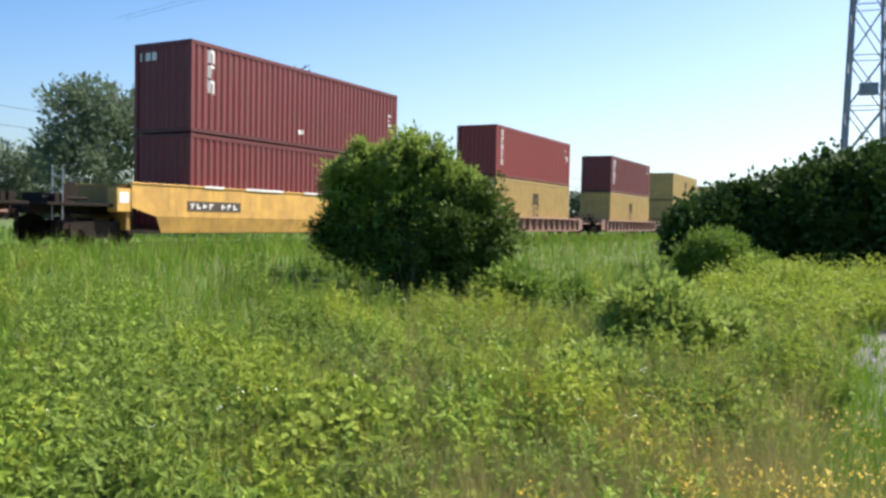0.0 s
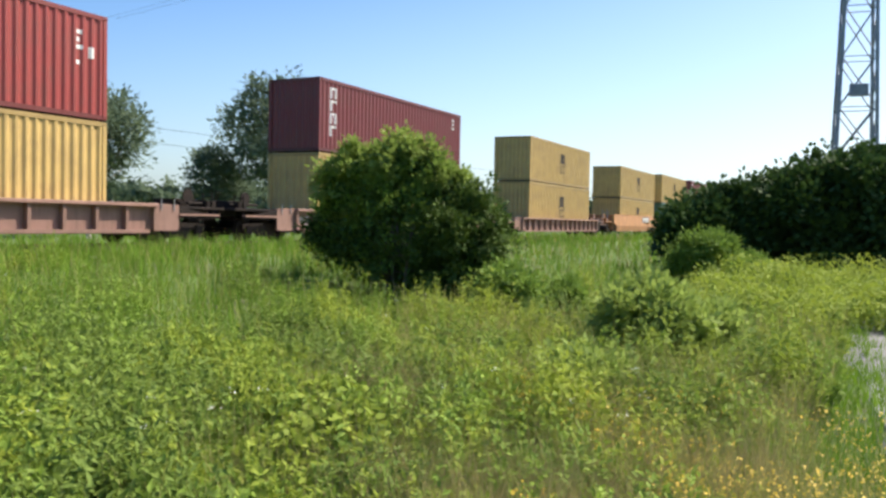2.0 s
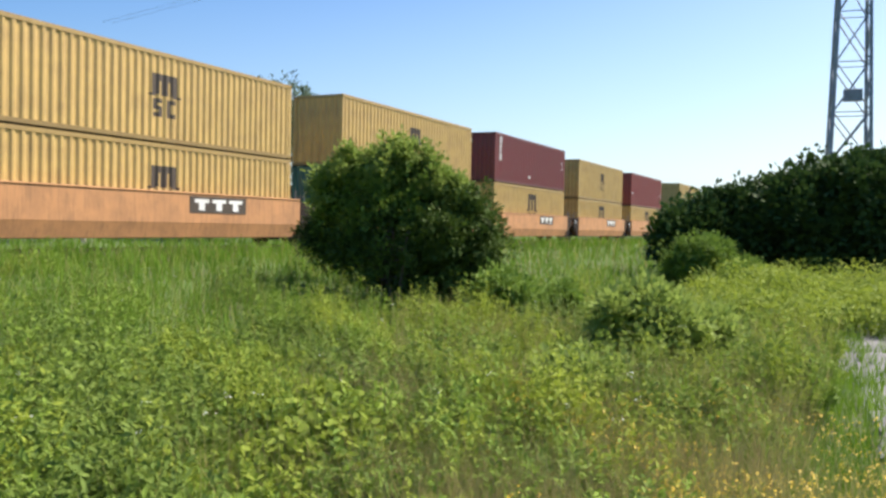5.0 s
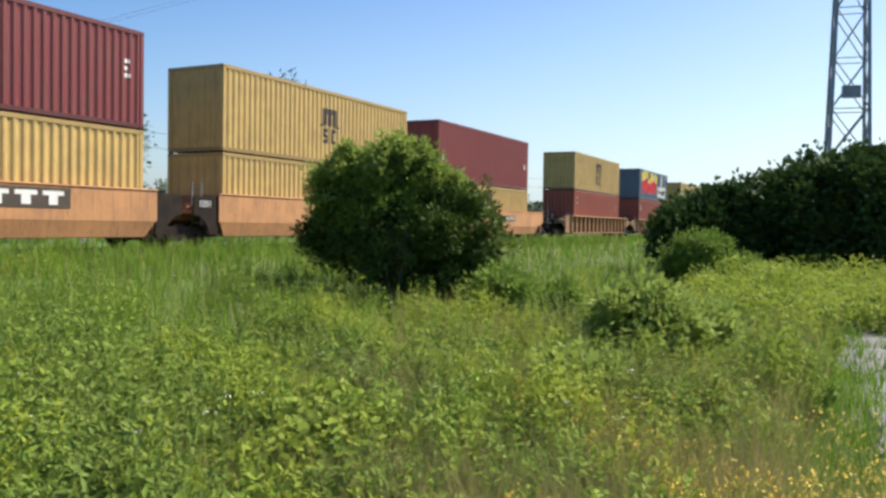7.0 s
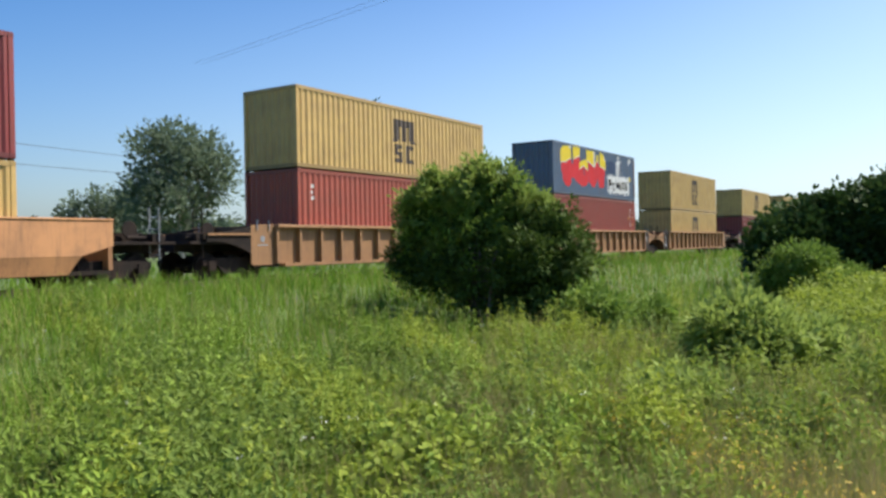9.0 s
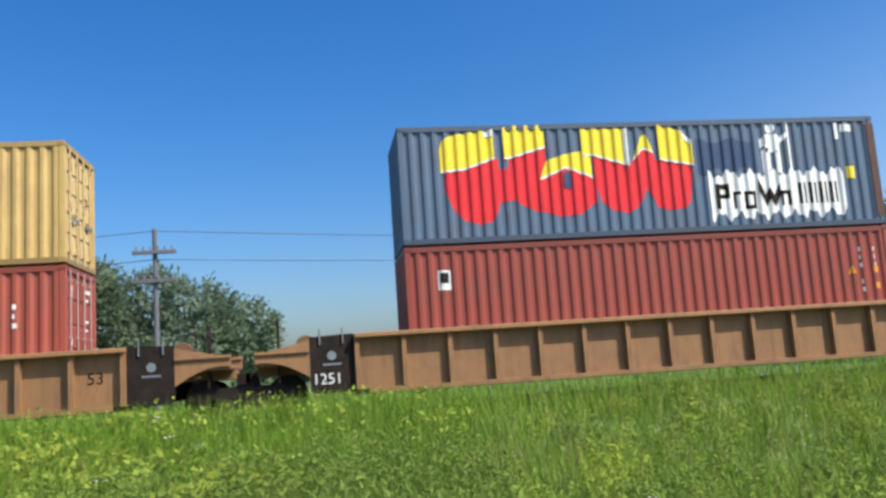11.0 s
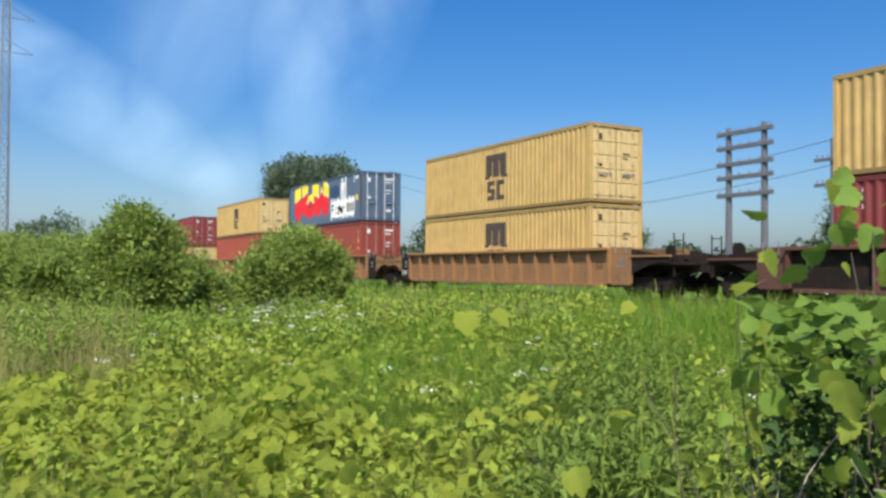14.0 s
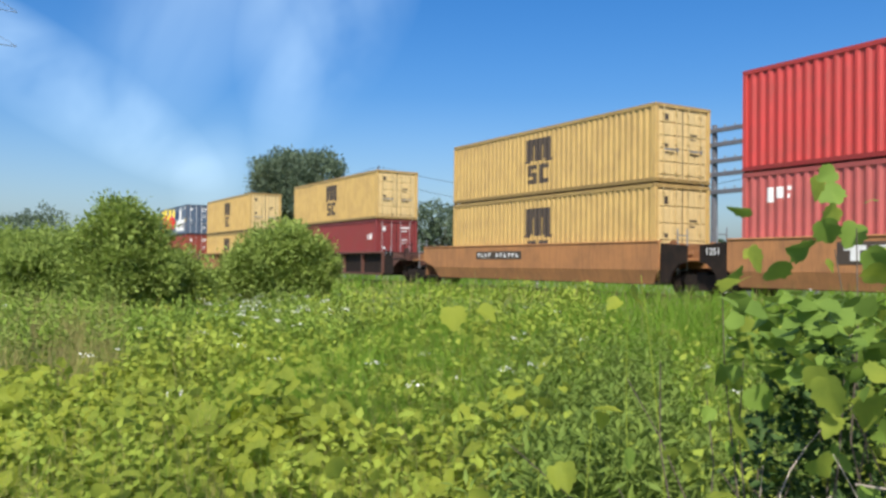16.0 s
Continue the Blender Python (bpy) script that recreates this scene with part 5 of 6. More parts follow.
    x, y, r = keep((y > 0.05) & (lumps(x, y, 1.3, 13.0) > 0.6) & (np.hypot(x - sx, y - sy) > 0.8), x, y, r)
    blades("grass", rng, x, y, r, 0.3, 0.75, M_GRASS, "tall grass growing through the vines", 0.0010)
    x, y, r = polar(rng, 9000, 52, 91, 2.9, 9)
    x, y, r = keep((y > 0.05) & (0.6 * lumps(x, y, 0.5, 14.0) + 0.4 * lumps(x, y, 1.5, 3.0) > 0.56), x, y, r)
    blades("dry_grass", rng, x, y, r, 0.2, 0.6, M_BROWN, "withered brown grass between the vines", 0.0011)
    # withered hollow and pale seed heads near the far bushes
    x, y, r = polar(rng, 6000, 75.5, 88, 12, 24)
    x, y, r = keep(0.5 * lumps(x, y, 0.5, 2.7) + 0.5 * lumps(x, y, 1.4, 6.0) > 0.52, x, y, r)
    blades("dry_grass", rng, x, y, r, 0.4, 0.75, M_BROWN, "patch of withered brown grass", 0.0012)
    x, y, r = polar(rng, 9000, 81, 92, 11, 24)
    x, y, r = keep((y > 0.05) & (lumps(x, y, 0.8, 2.1) > 0.35), x, y, r)
    blades("dry_grass", rng, x, y, r, 0.5, 0.95, M_DRY, "tall pale seeding grass by the bushes", 0.0009)
    # low growth close round the standing place
    x, y, r = polar(rng, 16000, -92, 92, 0.8, 3.2, 1)
    x, y, r = keep((rng.uniform(0, 1, len(x)) < smooth(0.7, 2.4, r)) & (y > 0.05), x, y, r)
    k = len(x)
    leaves("weed", rng, x, y, ground_z(x, y) + rng.uniform(0.04, 0.12 + 0.1 * r, k), rng.uniform(0.03, 0.07, k), M_FILL, "low green weeds at the edge of the trodden grass", 1, 0.8, upright=True)
    # leafy stalks that stand above the mat
    x, y, r = polar(rng, 900, 8, 90, 3.6, 9)
    x, y = keep((y > 0.3) & (y < 16) & (lumps(x, y, 0.6, 7.0) > 0.4), x, y)
    k = len(x)
    tall = rng.uniform(0.5, 0.95, k)
    px, py, pt = np.repeat(x, 16), np.repeat(y, 16), np.repeat(tall, 16)
    u = rng.uniform(0.25, 1, len(px))
    leaves("weed", rng, px + rng.normal(0, 0.035, len(px)), py + rng.normal(0, 0.035, len(px)), ground_z(px, py) + pt * u, rng.uniform(0.04, 0.085, len(px)), M_WEED, "leafy green weed stalks", 0, 0.9, upright=True)
    blades("weed_stalk", rng, x, y, np.hypot(x, y), 0.5, 0.9, M_GRASS, "thin green weed stalks", 0.0008, 0.1)
    # white umbels
    x, y, r = polar(rng, 60, 0, 88, 5, 16)
    x, y, r = keep((y < 15.5) & (y > 0.5), x, y, r)
    flowers("white_flower", rng, x, y, r, 0.72, 1.1, M_FLOWER, "white flat-topped wild flowers", 0.014, 12, 0.06)
    x, y, r = polar(rng, 40, 66, 76, 12, 16)
    flowers("white_flower", rng, x, y, r, 0.75, 1.05, M_FLOWER, "patch of white wild flowers", 0.022, 12, 0.08)
    x, y, r = polar(rng, 60, -90, -5, 4, 15)
    x, y, r = keep((y < 15.5) & (y > 0.5), x, y, r)
    flowers("white_flower", rng, x, y, r, 0.5, 0.8, M_FLOWER, "scattered white wild flowers", 0.010, 6, 0.03)
    x, y, r = polar(rng, 2600, -94, -68, 3.2, 6.2)
    x, y, r = keep(lumps(x, y, 1.1, 0.4) > 0.42, x, y, r)
    flowers("yellow_flower", rng, x, y, r, 0.25, 0.5, M_YFLOWER, "small yellow wild flowers in low growth", 0.012, 3, 0.035)


def flowers(name, rng, x, y, r, low, high, mat, label, petal, count, spread):
    n = len(x)
    h = rng.uniform(low, high, n)
    px, py, pz = np.repeat(x, count), np.repeat(y, count), np.repeat(ground_z(x, y) + h, count)
    k = len(px)
    px, py, pz = px + rng.normal(0, spread / 2, k), py + rng.normal(0, spread / 2, k), pz + rng.normal(0, 0.01, k)
    leaves(name, rng, px, py, pz, rng.uniform(0.7, 1.3, k) * petal, mat, label, 1, 0.35, "flowers")
    blades(name + "_stem", rng, x, y, r, low, high, M_GRASS, "thin green flower stalks", 0.0007, 0.05)


def crown_leaves(rng, lobes, n, size, per=26, fat=0.16):
    """Leaves in clumps through and over a set of lobes (x, y, z, rx, ry, rz)."""
    lobes = np.array(lobes, float)
    vol = (lobes[:, 3] * lobes[:, 4] + lobes[:, 4] * lobes[:, 5] + lobes[:, 3] * lobes[:, 5])
    clump = max(40, n // per)
    which = rng.choice(len(lobes), clump, p=vol / vol.sum())
    d = rng.normal(0, 1, (clump, 3))
    d /= np.linalg.norm(d, axis=1, keepdims=True)
    rad = rng.uniform(0.55, 1.06, (clump, 1)) ** 0.6
    c = lobes[which, :3] + d * lobes[which, 3:] * rad
    spread = lobes[which, 3:].mean(1) * fat + size * 0.6
    ids = rng.integers(0, clump, n)
    p = c[ids] + rng.normal(0, 1, (n, 3)) * spread[ids, None] * np.array([1, 1, 0.7])
    out = (p - lobes[which[ids], :3]) / lobes[which[ids], 3:]
    out /= np.linalg.norm(out, axis=1, keepdims=True) + 1e-6
    return p, out


def facing(rng, normals, loose=0.45):
    """Turns that face leaves along rough normals, spun at random."""
    n = len(normals)
    z = normals + rng.normal(0, loose, (n, 3)) + np.array([0, 0, 0.25])
    z /= np.linalg.norm(z, axis=1, keepdims=True) + 1e-6
    x = np.cross(rng.normal(0, 1, (n, 3)), z)
    x /= np.linalg.norm(x, axis=1, keepdims=True) + 1e-6
    return np.stack([x, np.cross(z, x), z], 2)


def tufts(rng, lobes, count, leaf_count, size, spread, droop=0.0):
    """Leafy shoots over the outer shell of a set of lobes: places, leaf turns and the height of each leaf."""
    lobes = np.array(lobes, float)
    area = lobes[:, 3] * lobes[:, 4] + lobes[:, 4] * lobes[:, 5] + lobes[:, 3] * lobes[:, 5]
    which = rng.choice(len(lobes), count * 3, p=area / area.sum())
    d = rng.normal(0, 1, (count * 3, 3))
    d /= np.linalg.norm(d, axis=1, keepdims=True)
    c = lobes[which, :3] + d * lobes[which, 3:] * rng.uniform(0.72, 0.94, (count * 3, 1))
    inside = ((np.linalg.norm((c[:, None, :] - lobes[None, :, :3]) / lobes[None, :, 3:], axis=2) < 0.68).sum(1) > 0) | (c[:, 2] < 0.03)
    c, d, which = c[~inside][:count], d[~inside][:count], which[~inside][:count]
    axis = d / lobes[which, 3:]
    axis /= np.linalg.norm(axis, axis=1, keepdims=True)
    axis += np.array([0, 0, 0.55]) + rng.normal(0, 0.2, axis.shape)
    axis /= np.linalg.norm(axis, axis=1, keepdims=True)
    n = len(c)
    wide = spread * rng.uniform(0.55, 1.35, n)
    ids = np.repeat(np.arange(n), leaf_count)
    k = len(ids)
    q = rng.normal(0, 1, (k, 3))
    q /= np.linalg.norm(q, axis=1, keepdims=True)
    q += axis[ids] * 0.55
    p = c[ids] + q * (wide[ids] * rng.uniform(0.15, 1.0, k) ** 0.6)[:, None]
    way = q + axis[ids] * 0.3 + rng.normal(0, 0.35, (k, 3)) - np.array([0, 0, droop])
    way /= np.linalg.norm(way, axis=1, keepdims=True) + 1e-6
    up = np.array([0, 0, 1.0]) + 0.6 * axis[ids] + rng.normal(0, 0.35, (k, 3))
    x = np.cross(way, up)
    x /= np.linalg.norm(x, axis=1, keepdims=True) + 1e-6
    turns = np.stack([x, way, np.cross(x, way)], 2)
    return p, turns, size * rng.uniform(0.65, 1.3, k)


def crown(name, rng, lobes, count, leaf_count, size, spread, mat, root, shape=0, slim=0.85, label=""):
    """One mesh of leafy shoots under a plant."""
    T, F = ((LEAF, LEAF_T), (BROAD, BROAD_T), (LOBED, LOBED_T))[shape]
    p, turns, sz = tufts(rng, lobes, count, leaf_count, size, spread)
    v, f = scatter(T, F, p, turns, np.stack([sz * slim, sz, sz], 1))
    ob = new(name, mesh_of(name, v, f, mat))
    ob.parent = root
    return tagged(ob, label) if label else ob


def heart_leaves(rng, lobes, n, size, mat, root):
    """Old shaded leaves inside a crown."""
    lobes = np.array(lobes, float)
    which = rng.integers(0, len(lobes), n)
    d = rng.normal(0, 1, (n, 3))
    d /= np.linalg.norm(d, axis=1, keepdims=True)
    p = lobes[which, :3] + d * lobes[which, 3:] * rng.uniform(0.35, 0.86, (n, 1))
    p = p[p[:, 2] > 0.02]
    v, f = scatter(LEAF, LEAF_T, p, spins(rng, len(p), 0.8), rng.uniform(0.8, 1.5, len(p)) * size)
    ob = new("inner_leaves", mesh_of("inner_leaves", v, f, mat))
    ob.parent = root


def plant(name, rng, base, lobes, n, size, mat, bark, label, category, height, radius, stems=1, shape=0, spread=0.25, leaf_count=30, inner=None):
    """A tree or bush: a tapered trunk with limbs that reach into its lobes, and a crown of leaves."""
    x, y = base
    z = float(ground_z(x, y))
    root = tagged(new(name), label, category)
    root.location = (x, y, z)
    b = bmesh.new()
    for s in range(stems):
        o = Vector((0, 0, -0.1)) if stems == 1 else Vector((rng.uniform(-0.3, 0.3), rng.uniform(-0.3, 0.3), -0.1))
        p = o
        for k in range(4):
            q = p + Vector((rng.normal(0, 0.05) * height, rng.normal(0, 0.05) * height, height / 4))
            tube(b, p, q, radius * (1 - k * 0.2), radius * (0.8 - k * 0.2), 7)
            p = q
        for lx, ly, lz, rx, ry, rz in lobes:
            if stems == 1 or rng.uniform() < 0.5:
                start = o + (p - o) * float(rng.uniform(0.35, 0.9))
                end = Vector((lx, ly, lz)) + Vector(rng.normal(0, 0.25, 3)) * min(rx, rz)
                mid = (start + end) / 2 + Vector((0, 0, -0.08 * (end - start).length))
                tube(b, start, mid, radius * 0.4, radius * 0.26, 6)
                tube(b, mid, end, radius * 0.26, radius * 0.08, 5)
    part("trunk", b, bark, root)
    if n:
        heart_leaves(rng, lobes, n // 3 if stems > 1 else n // 9, size * 1.2, inner or mat, root)
        crown("crown", rng, lobes, max(30, n // leaf_count), leaf_count, size, spread, mat, root, shape)
    return root


def lobes_for(rng, w, d, h, z0, n, airy=1.0):
    """Lobes that fill an uneven dome w wide, d deep, from z0 to h."""
    out = [(0, 0, z0 + (h - z0) * 0.5, w * 0.33 * airy, d * 0.33 * airy, (h - z0) * 0.42 * airy)]
    for k in range(n):
        a = 2 * math.pi * k / n + rng.uniform(-0.4, 0.4)
        u = rng.uniform(0.2, 0.95)
        out.append((math.cos(a) * w * 0.31 * (1.15 - u * 0.6), math.sin(a) * d * 0.31 * (1.15 - u * 0.6), z0 + (h - z0) * (0.22 + 0.58 * u),
                    w * rng.uniform(0.15, 0.22) * airy ** 0.5, d * rng.uniform(0.15, 0.22) * airy ** 0.5, (h - z0) * rng.uniform(0.14, 0.22) * airy ** 0.5))
    return out


def woods():
    rng = np.random.default_rng(21)
    # the round bush before the track: light shoots over a dark shrub
    x, y = at(-60.1, 15.0)
    side = Vector((math.cos(radians(-60.1)), math.sin(radians(-60.1)), 0))

    def lobe(u, v, z, ru, rz):
        return (side.x * u - side.y * v, side.y * u + side.x * v, z, ru, ru, rz)

    tall = [lobe(*q) for q in ((-1.1, 1.3, 1.55, 0.72, 0.75), (-0.55, 1.0, 1.95, 0.8, 0.85), (0.1, 0.6, 2.05, 0.75, 0.85), (-0.1, 0.5, 1.45, 0.9, 1.0), (-1.35, 1.4, 1.3, 0.42, 0.5),
                               (-0.15, 0.6, 2.65, 0.4, 0.4), (-0.8, 1.0, 2.5, 0.36, 0.4), (0.45, 0.4, 2.5, 0.4, 0.4), (-1.25, 1.1, 2.15, 0.36, 0.36), (0.75, 0.4, 2.15, 0.34, 0.36))]
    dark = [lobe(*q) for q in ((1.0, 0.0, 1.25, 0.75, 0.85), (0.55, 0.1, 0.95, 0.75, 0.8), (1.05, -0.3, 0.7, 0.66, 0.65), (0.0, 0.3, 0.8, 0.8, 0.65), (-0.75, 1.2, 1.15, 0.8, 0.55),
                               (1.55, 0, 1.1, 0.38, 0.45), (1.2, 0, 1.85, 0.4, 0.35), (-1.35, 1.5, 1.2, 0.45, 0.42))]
    bush = plant("bush", rng, (x, y), tall + dark, 0, 0.066, M_THICKET, M_BARK, "dense round green bush with light young shoots in the meadow", "bush", 1.6, 0.05, 6)

    def knobs(base, count, low, high, lift):
        """Smaller lobes that stand out from larger ones."""
        out = []
        for k in range(count):
            q = base[int(rng.integers(0, len(base)))]
            d = rng.normal(0, 1, 3)
            d[2] = abs(d[2]) * lift + 0.1 * d[2]
            d /= np.linalg.norm(d)
            w = float(rng.uniform(low, high))
            out.append((q[0] + d[0] * q[3], q[1] + d[1] * q[4], q[2] + d[2] * q[5], w, w, w * 0.8))
        return out

    # dark inner and low leaves: the bush's shade is deepened by their colour
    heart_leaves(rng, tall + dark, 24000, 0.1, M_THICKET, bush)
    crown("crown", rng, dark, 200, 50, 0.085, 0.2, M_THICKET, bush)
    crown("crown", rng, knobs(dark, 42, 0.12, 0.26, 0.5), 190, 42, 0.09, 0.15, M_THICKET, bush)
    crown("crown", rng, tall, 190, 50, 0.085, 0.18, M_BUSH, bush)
    # pale new leaves, their colour also standing in for the sunlit top
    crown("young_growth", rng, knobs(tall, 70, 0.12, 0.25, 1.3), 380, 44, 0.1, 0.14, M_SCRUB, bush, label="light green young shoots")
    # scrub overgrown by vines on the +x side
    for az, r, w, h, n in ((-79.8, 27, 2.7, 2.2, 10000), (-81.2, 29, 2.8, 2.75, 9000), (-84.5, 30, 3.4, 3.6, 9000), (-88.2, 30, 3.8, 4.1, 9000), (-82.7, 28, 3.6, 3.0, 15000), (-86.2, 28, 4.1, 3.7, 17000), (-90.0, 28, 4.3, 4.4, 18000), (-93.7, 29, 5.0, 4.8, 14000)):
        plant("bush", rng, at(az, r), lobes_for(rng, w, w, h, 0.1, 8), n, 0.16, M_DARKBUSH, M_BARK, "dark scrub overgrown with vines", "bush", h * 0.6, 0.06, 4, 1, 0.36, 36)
    for az, r, w, h, n in ((-80.4, 20, 2.0, 1.75, 8000), (-83.2, 22, 1.2, 1.0, 3000), (-67.6, 12.5, 1.2, 0.95, 2500), (-71.5, 13.5, 0.9, 0.8, 1500)):
        plant("bush", rng, at(az, r), lobes_for(rng, w, w, h, 0.05, 6), n, 0.085, M_BUSH, M_BARK, "small leafy green bush in the grass", "bush", h * 0.6, 0.025, 4, 0, 0.16)
    for az, r, w, h, n in ((-77.4, 9.0, 1.5, 1.1, 8000), (-80.3, 9.6, 1.1, 0.8, 4000), (-72.5, 7.0, 0.9, 0.55, 2500)):
        plant("weed_clump", rng, at(az, r), lobes_for(rng, w, w, h, 0.0, 7), n, 0.085, M_SCRUB, M_BARK, "knee-high clump of green weeds in the grass", "weeds", h * 0.5, 0.012, 5, 0, 0.13)
    # bushes before the track on the -x side
    for az, r, w, h, n in ((80.8, 24, 2.8, 3.5, 17000), (77.2, 26, 2.0, 1.9, 6000), (85.4, 34, 4.4, 3.1, 13000), (70.5, 27, 3.6, 2.8, 14000), (73.2, 28, 2.0, 1.8, 5000), (88.6, 36, 4.2, 3.0, 11000)):
        plant("bush", rng, at(az, r), [(0, 0, 0.42 * h * 0.7, w * 0.42, w * 0.42, 0.42 * h * 0.7)] + lobes_for(rng, w, w, h, 0.0, 8), int(n * 1.2), 0.13, M_SCRUB, M_BARK, "leafy green bush at the meadow's edge", "bush", h * 0.6, 0.05, 4, 0, 0.3, 34)
    # trees behind the track
    for az, r, w, h, n, bark in ((-39.7, 52, 8.0, 9.8, 13000, M_PALE_BARK), (-51.8, 62, 11.5, 12.1, 18000, M_BARK), (-35.0, 60, 6, 6.5, 6000, M_BARK), (-47.5, 66, 6, 7.5, 7000, M_BARK), (-57, 80, 8, 11.5, 8000, M_BARK),
                                 (69.6, 76, 10.5, 13.2, 22000, M_BARK), (18, 48, 9.6, 9.6, 18000, M_BARK), (8.5, 50, 10, 8.0, 9000, M_BARK), (33, 60, 6.5, 8.0, 8000, M_BARK), (29, 70, 7, 7, 6000, M_BARK),
                                 (55.8, 85, 12, 10.0, 9000, M_BARK), (50.5, 90, 13, 9.5, 9000, M_BARK), (59.5, 80, 10, 8.0, 8000, M_BARK), (86, 110, 12, 8, 7000, M_BARK)):
        plant("tree", rng, at(az, r), lobes_for(rng, w * 1.1, w, h, h * 0.1, 18, 0.7 if az < 0 else 0.9), int(n * (0.7 if az < 0 else 1.2)), 0.3, M_TREE, bark, "broad leafy green tree behind the track", "tree", h * 0.7, 0.2, 1, 0, 0.62, 40)
    # far woods along the horizon
    ps, ss = [], []
    for k in range(120):
        az = -92 + 184 * k / 119 + rng.uniform(-0.6, 0.6)
        r = rng.uniform(120, 210)
        x, y = at(az, r)
        if y < 26:
            y = 26 + rng.uniform(0, 12)
        h = rng.uniform(4.5, 8.5)
        w = rng.uniform(9, 16)
        lob = [(x + a, y + b, float(ground_z(x, y)) + c, d, e2, g) for a, b, c, d, e2, g in lobes_for(rng, w, w, h, 0.0, 6)]
        q, o = crown_leaves(rng, lob, 800, 0.5)
        ps.append(q)
        ss.append(o)
    p = np.concatenate(ps)
    v, f = scatter(LEAF, LEAF_T, p, facing(rng, np.concatenate(ss)), rng.uniform(0.7, 1.5, len(p)))
    tagged(new("far_woods", mesh_of("far_woods", v, f, M_FAR)), "low belt of far green woods", "trees", kind="stuff")


def drooping(rng, normals, loose=0.45):
    """Turns for leaves that face along rough normals with their tips hanging down."""
    n = len(normals)
    z = normals + rng.normal(0, loose, (n, 3))
    z /= np.linalg.norm(z, axis=1, keepdims=True) + 1e-6
    tip = np.array([0, 0, -1.0]) + rng.normal(0, 0.55, (n, 3))
    x = np.cross(tip, z)
    x /= np.linalg.norm(x, axis=1, keepdims=True) + 1e-6
    return np.stack([x, np.cross(z, x), z], 2)


def vine_shrub():
    """The tall climbing vine that stands near the camera on the -x side: an arch of leaves over a hollow of dry stems."""
    rng = np.random.default_rng(5)
    cx, cy = at(34.5, 2.7)
    z0 = float(ground_z(cx, cy))
    root = tagged(new("vine_shrub"), "climbing vine with yellow-green leaves over a hollow of dry stems", "vine")
    root.location = (cx, cy, z0)

    def spot(az, r, z):
        u, w = at(az, r)
        return Vector((u - cx, w - cy, z))

    def stem(b, p, ways, length, r0, wander):
        """A bent thin stem; returns its joints."""
        joints = [p]
        way = Vector(ways).normalized()
        for k in range(6):
            q = p + way * length / 6
            tube(b, p, q, r0 * (1 - 0.1 * k), r0 * (0.9 - 0.1 * k), 5)
            way = (way + Vector(rng.normal(0, wander, 3))).normalized()
            p = q
            joints.append(p)
        return joints

    # living stems that carry the arch
    b = bmesh.new()
    P = []
    for k in range(54):
        az = rng.choice([40.3, 30.5]) + rng.normal(0, 2.2) if k < 44 else rng.uniform(30, 41)
        way = (rng.normal(0, 0.14), rng.normal(0, 0.14), 1)
        js = stem(b, spot(az, rng.uniform(2.35, 2.95), -0.05), way, rng.uniform(0.8, 1.5) if k < 50 else rng.uniform(1.55, 1.85), 0.0045, 0.14)
        P.extend(js[5:6] if k < 50 else js[3:])
    tagged(part("stem_tangle", b, M_BARK, root, "thin brown stems"), kind="stuff")
    # dry stems in the hollow
    b = bmesh.new()
    for k in range(46):
        if k < 26:
            way, length = (rng.normal(0, 0.25), rng.normal(0, 0.2), 1), rng.uniform(0.5, 1.25)
        else:
            way, length = (rng.normal(0, 1), rng.normal(0, 0.5), rng.uniform(-0.3, 0.5)), rng.uniform(0.3, 0.7)
        stem(b, spot(rng.uniform(29.5, 40), rng.uniform(2.3, 2.6), 0 if k < 26 else rng.uniform(0.1, 1.1)), way, length, rng.uniform(0.002, 0.005), 0.25)
    tagged(part("dry_tangle", b, M_TWIG, root, "tangle of pale dry stems"), kind="stuff")
    # slender shoots that rise out of the mat, each with a few leaves at its tip
    b = bmesh.new()
    tips = []
    for az, r, h, m in ((59.3, 2.5, 1.52, 2), (51.4, 2.35, 1.24, 2), (52.6, 2.3, 1.08, 2), (66.0, 2.7, 1.0, 1), (46.2, 2.5, 1.5, 1), (73.0, 2.6, 0.95, 2), (44.2, 2.5, 1.62, 2), (80.5, 2.7, 0.95, 2), (56.5, 2.45, 0.95, 1)):
        js = stem(b, spot(az, r, 0), (0, 0, 1), h, 0.0026, 0.03)
        tips.extend(js[-1] + Vector(rng.normal(0, 0.035, 3)) for _ in range(m))
    tagged(part("shoot", b, M_SHADE, root, "slender green shoots"), kind="stuff")
    P = [tuple(p + Vector(rng.normal(0, 0.04, 3))) for p in P]

    def cloud(n, a0, a1, r0, r1, h0, h1):
        return [tuple(spot(rng.uniform(a0, a1), rng.uniform(r0, r1), rng.uniform(h0, h1))) for _ in range(n)]

    P += cloud(24, 29, 40.2, 2.1, 3.0, 1.25, 1.62) + cloud(15, 39.2, 42.0, 2.3, 2.8, 0.25, 1.4) + cloud(18, 28, 31.5, 2.3, 2.9, 0.2, 1.4) + cloud(5, 30, 41, 2.15, 2.4, 0.1, 0.6)
    P += cloud(14, 29.5, 40, 2.3, 2.9, 1.64, 1.9)
    pick = rng.uniform(0, 1, len(P)) < 0.5
    ux, uy = at(34.5, 1)
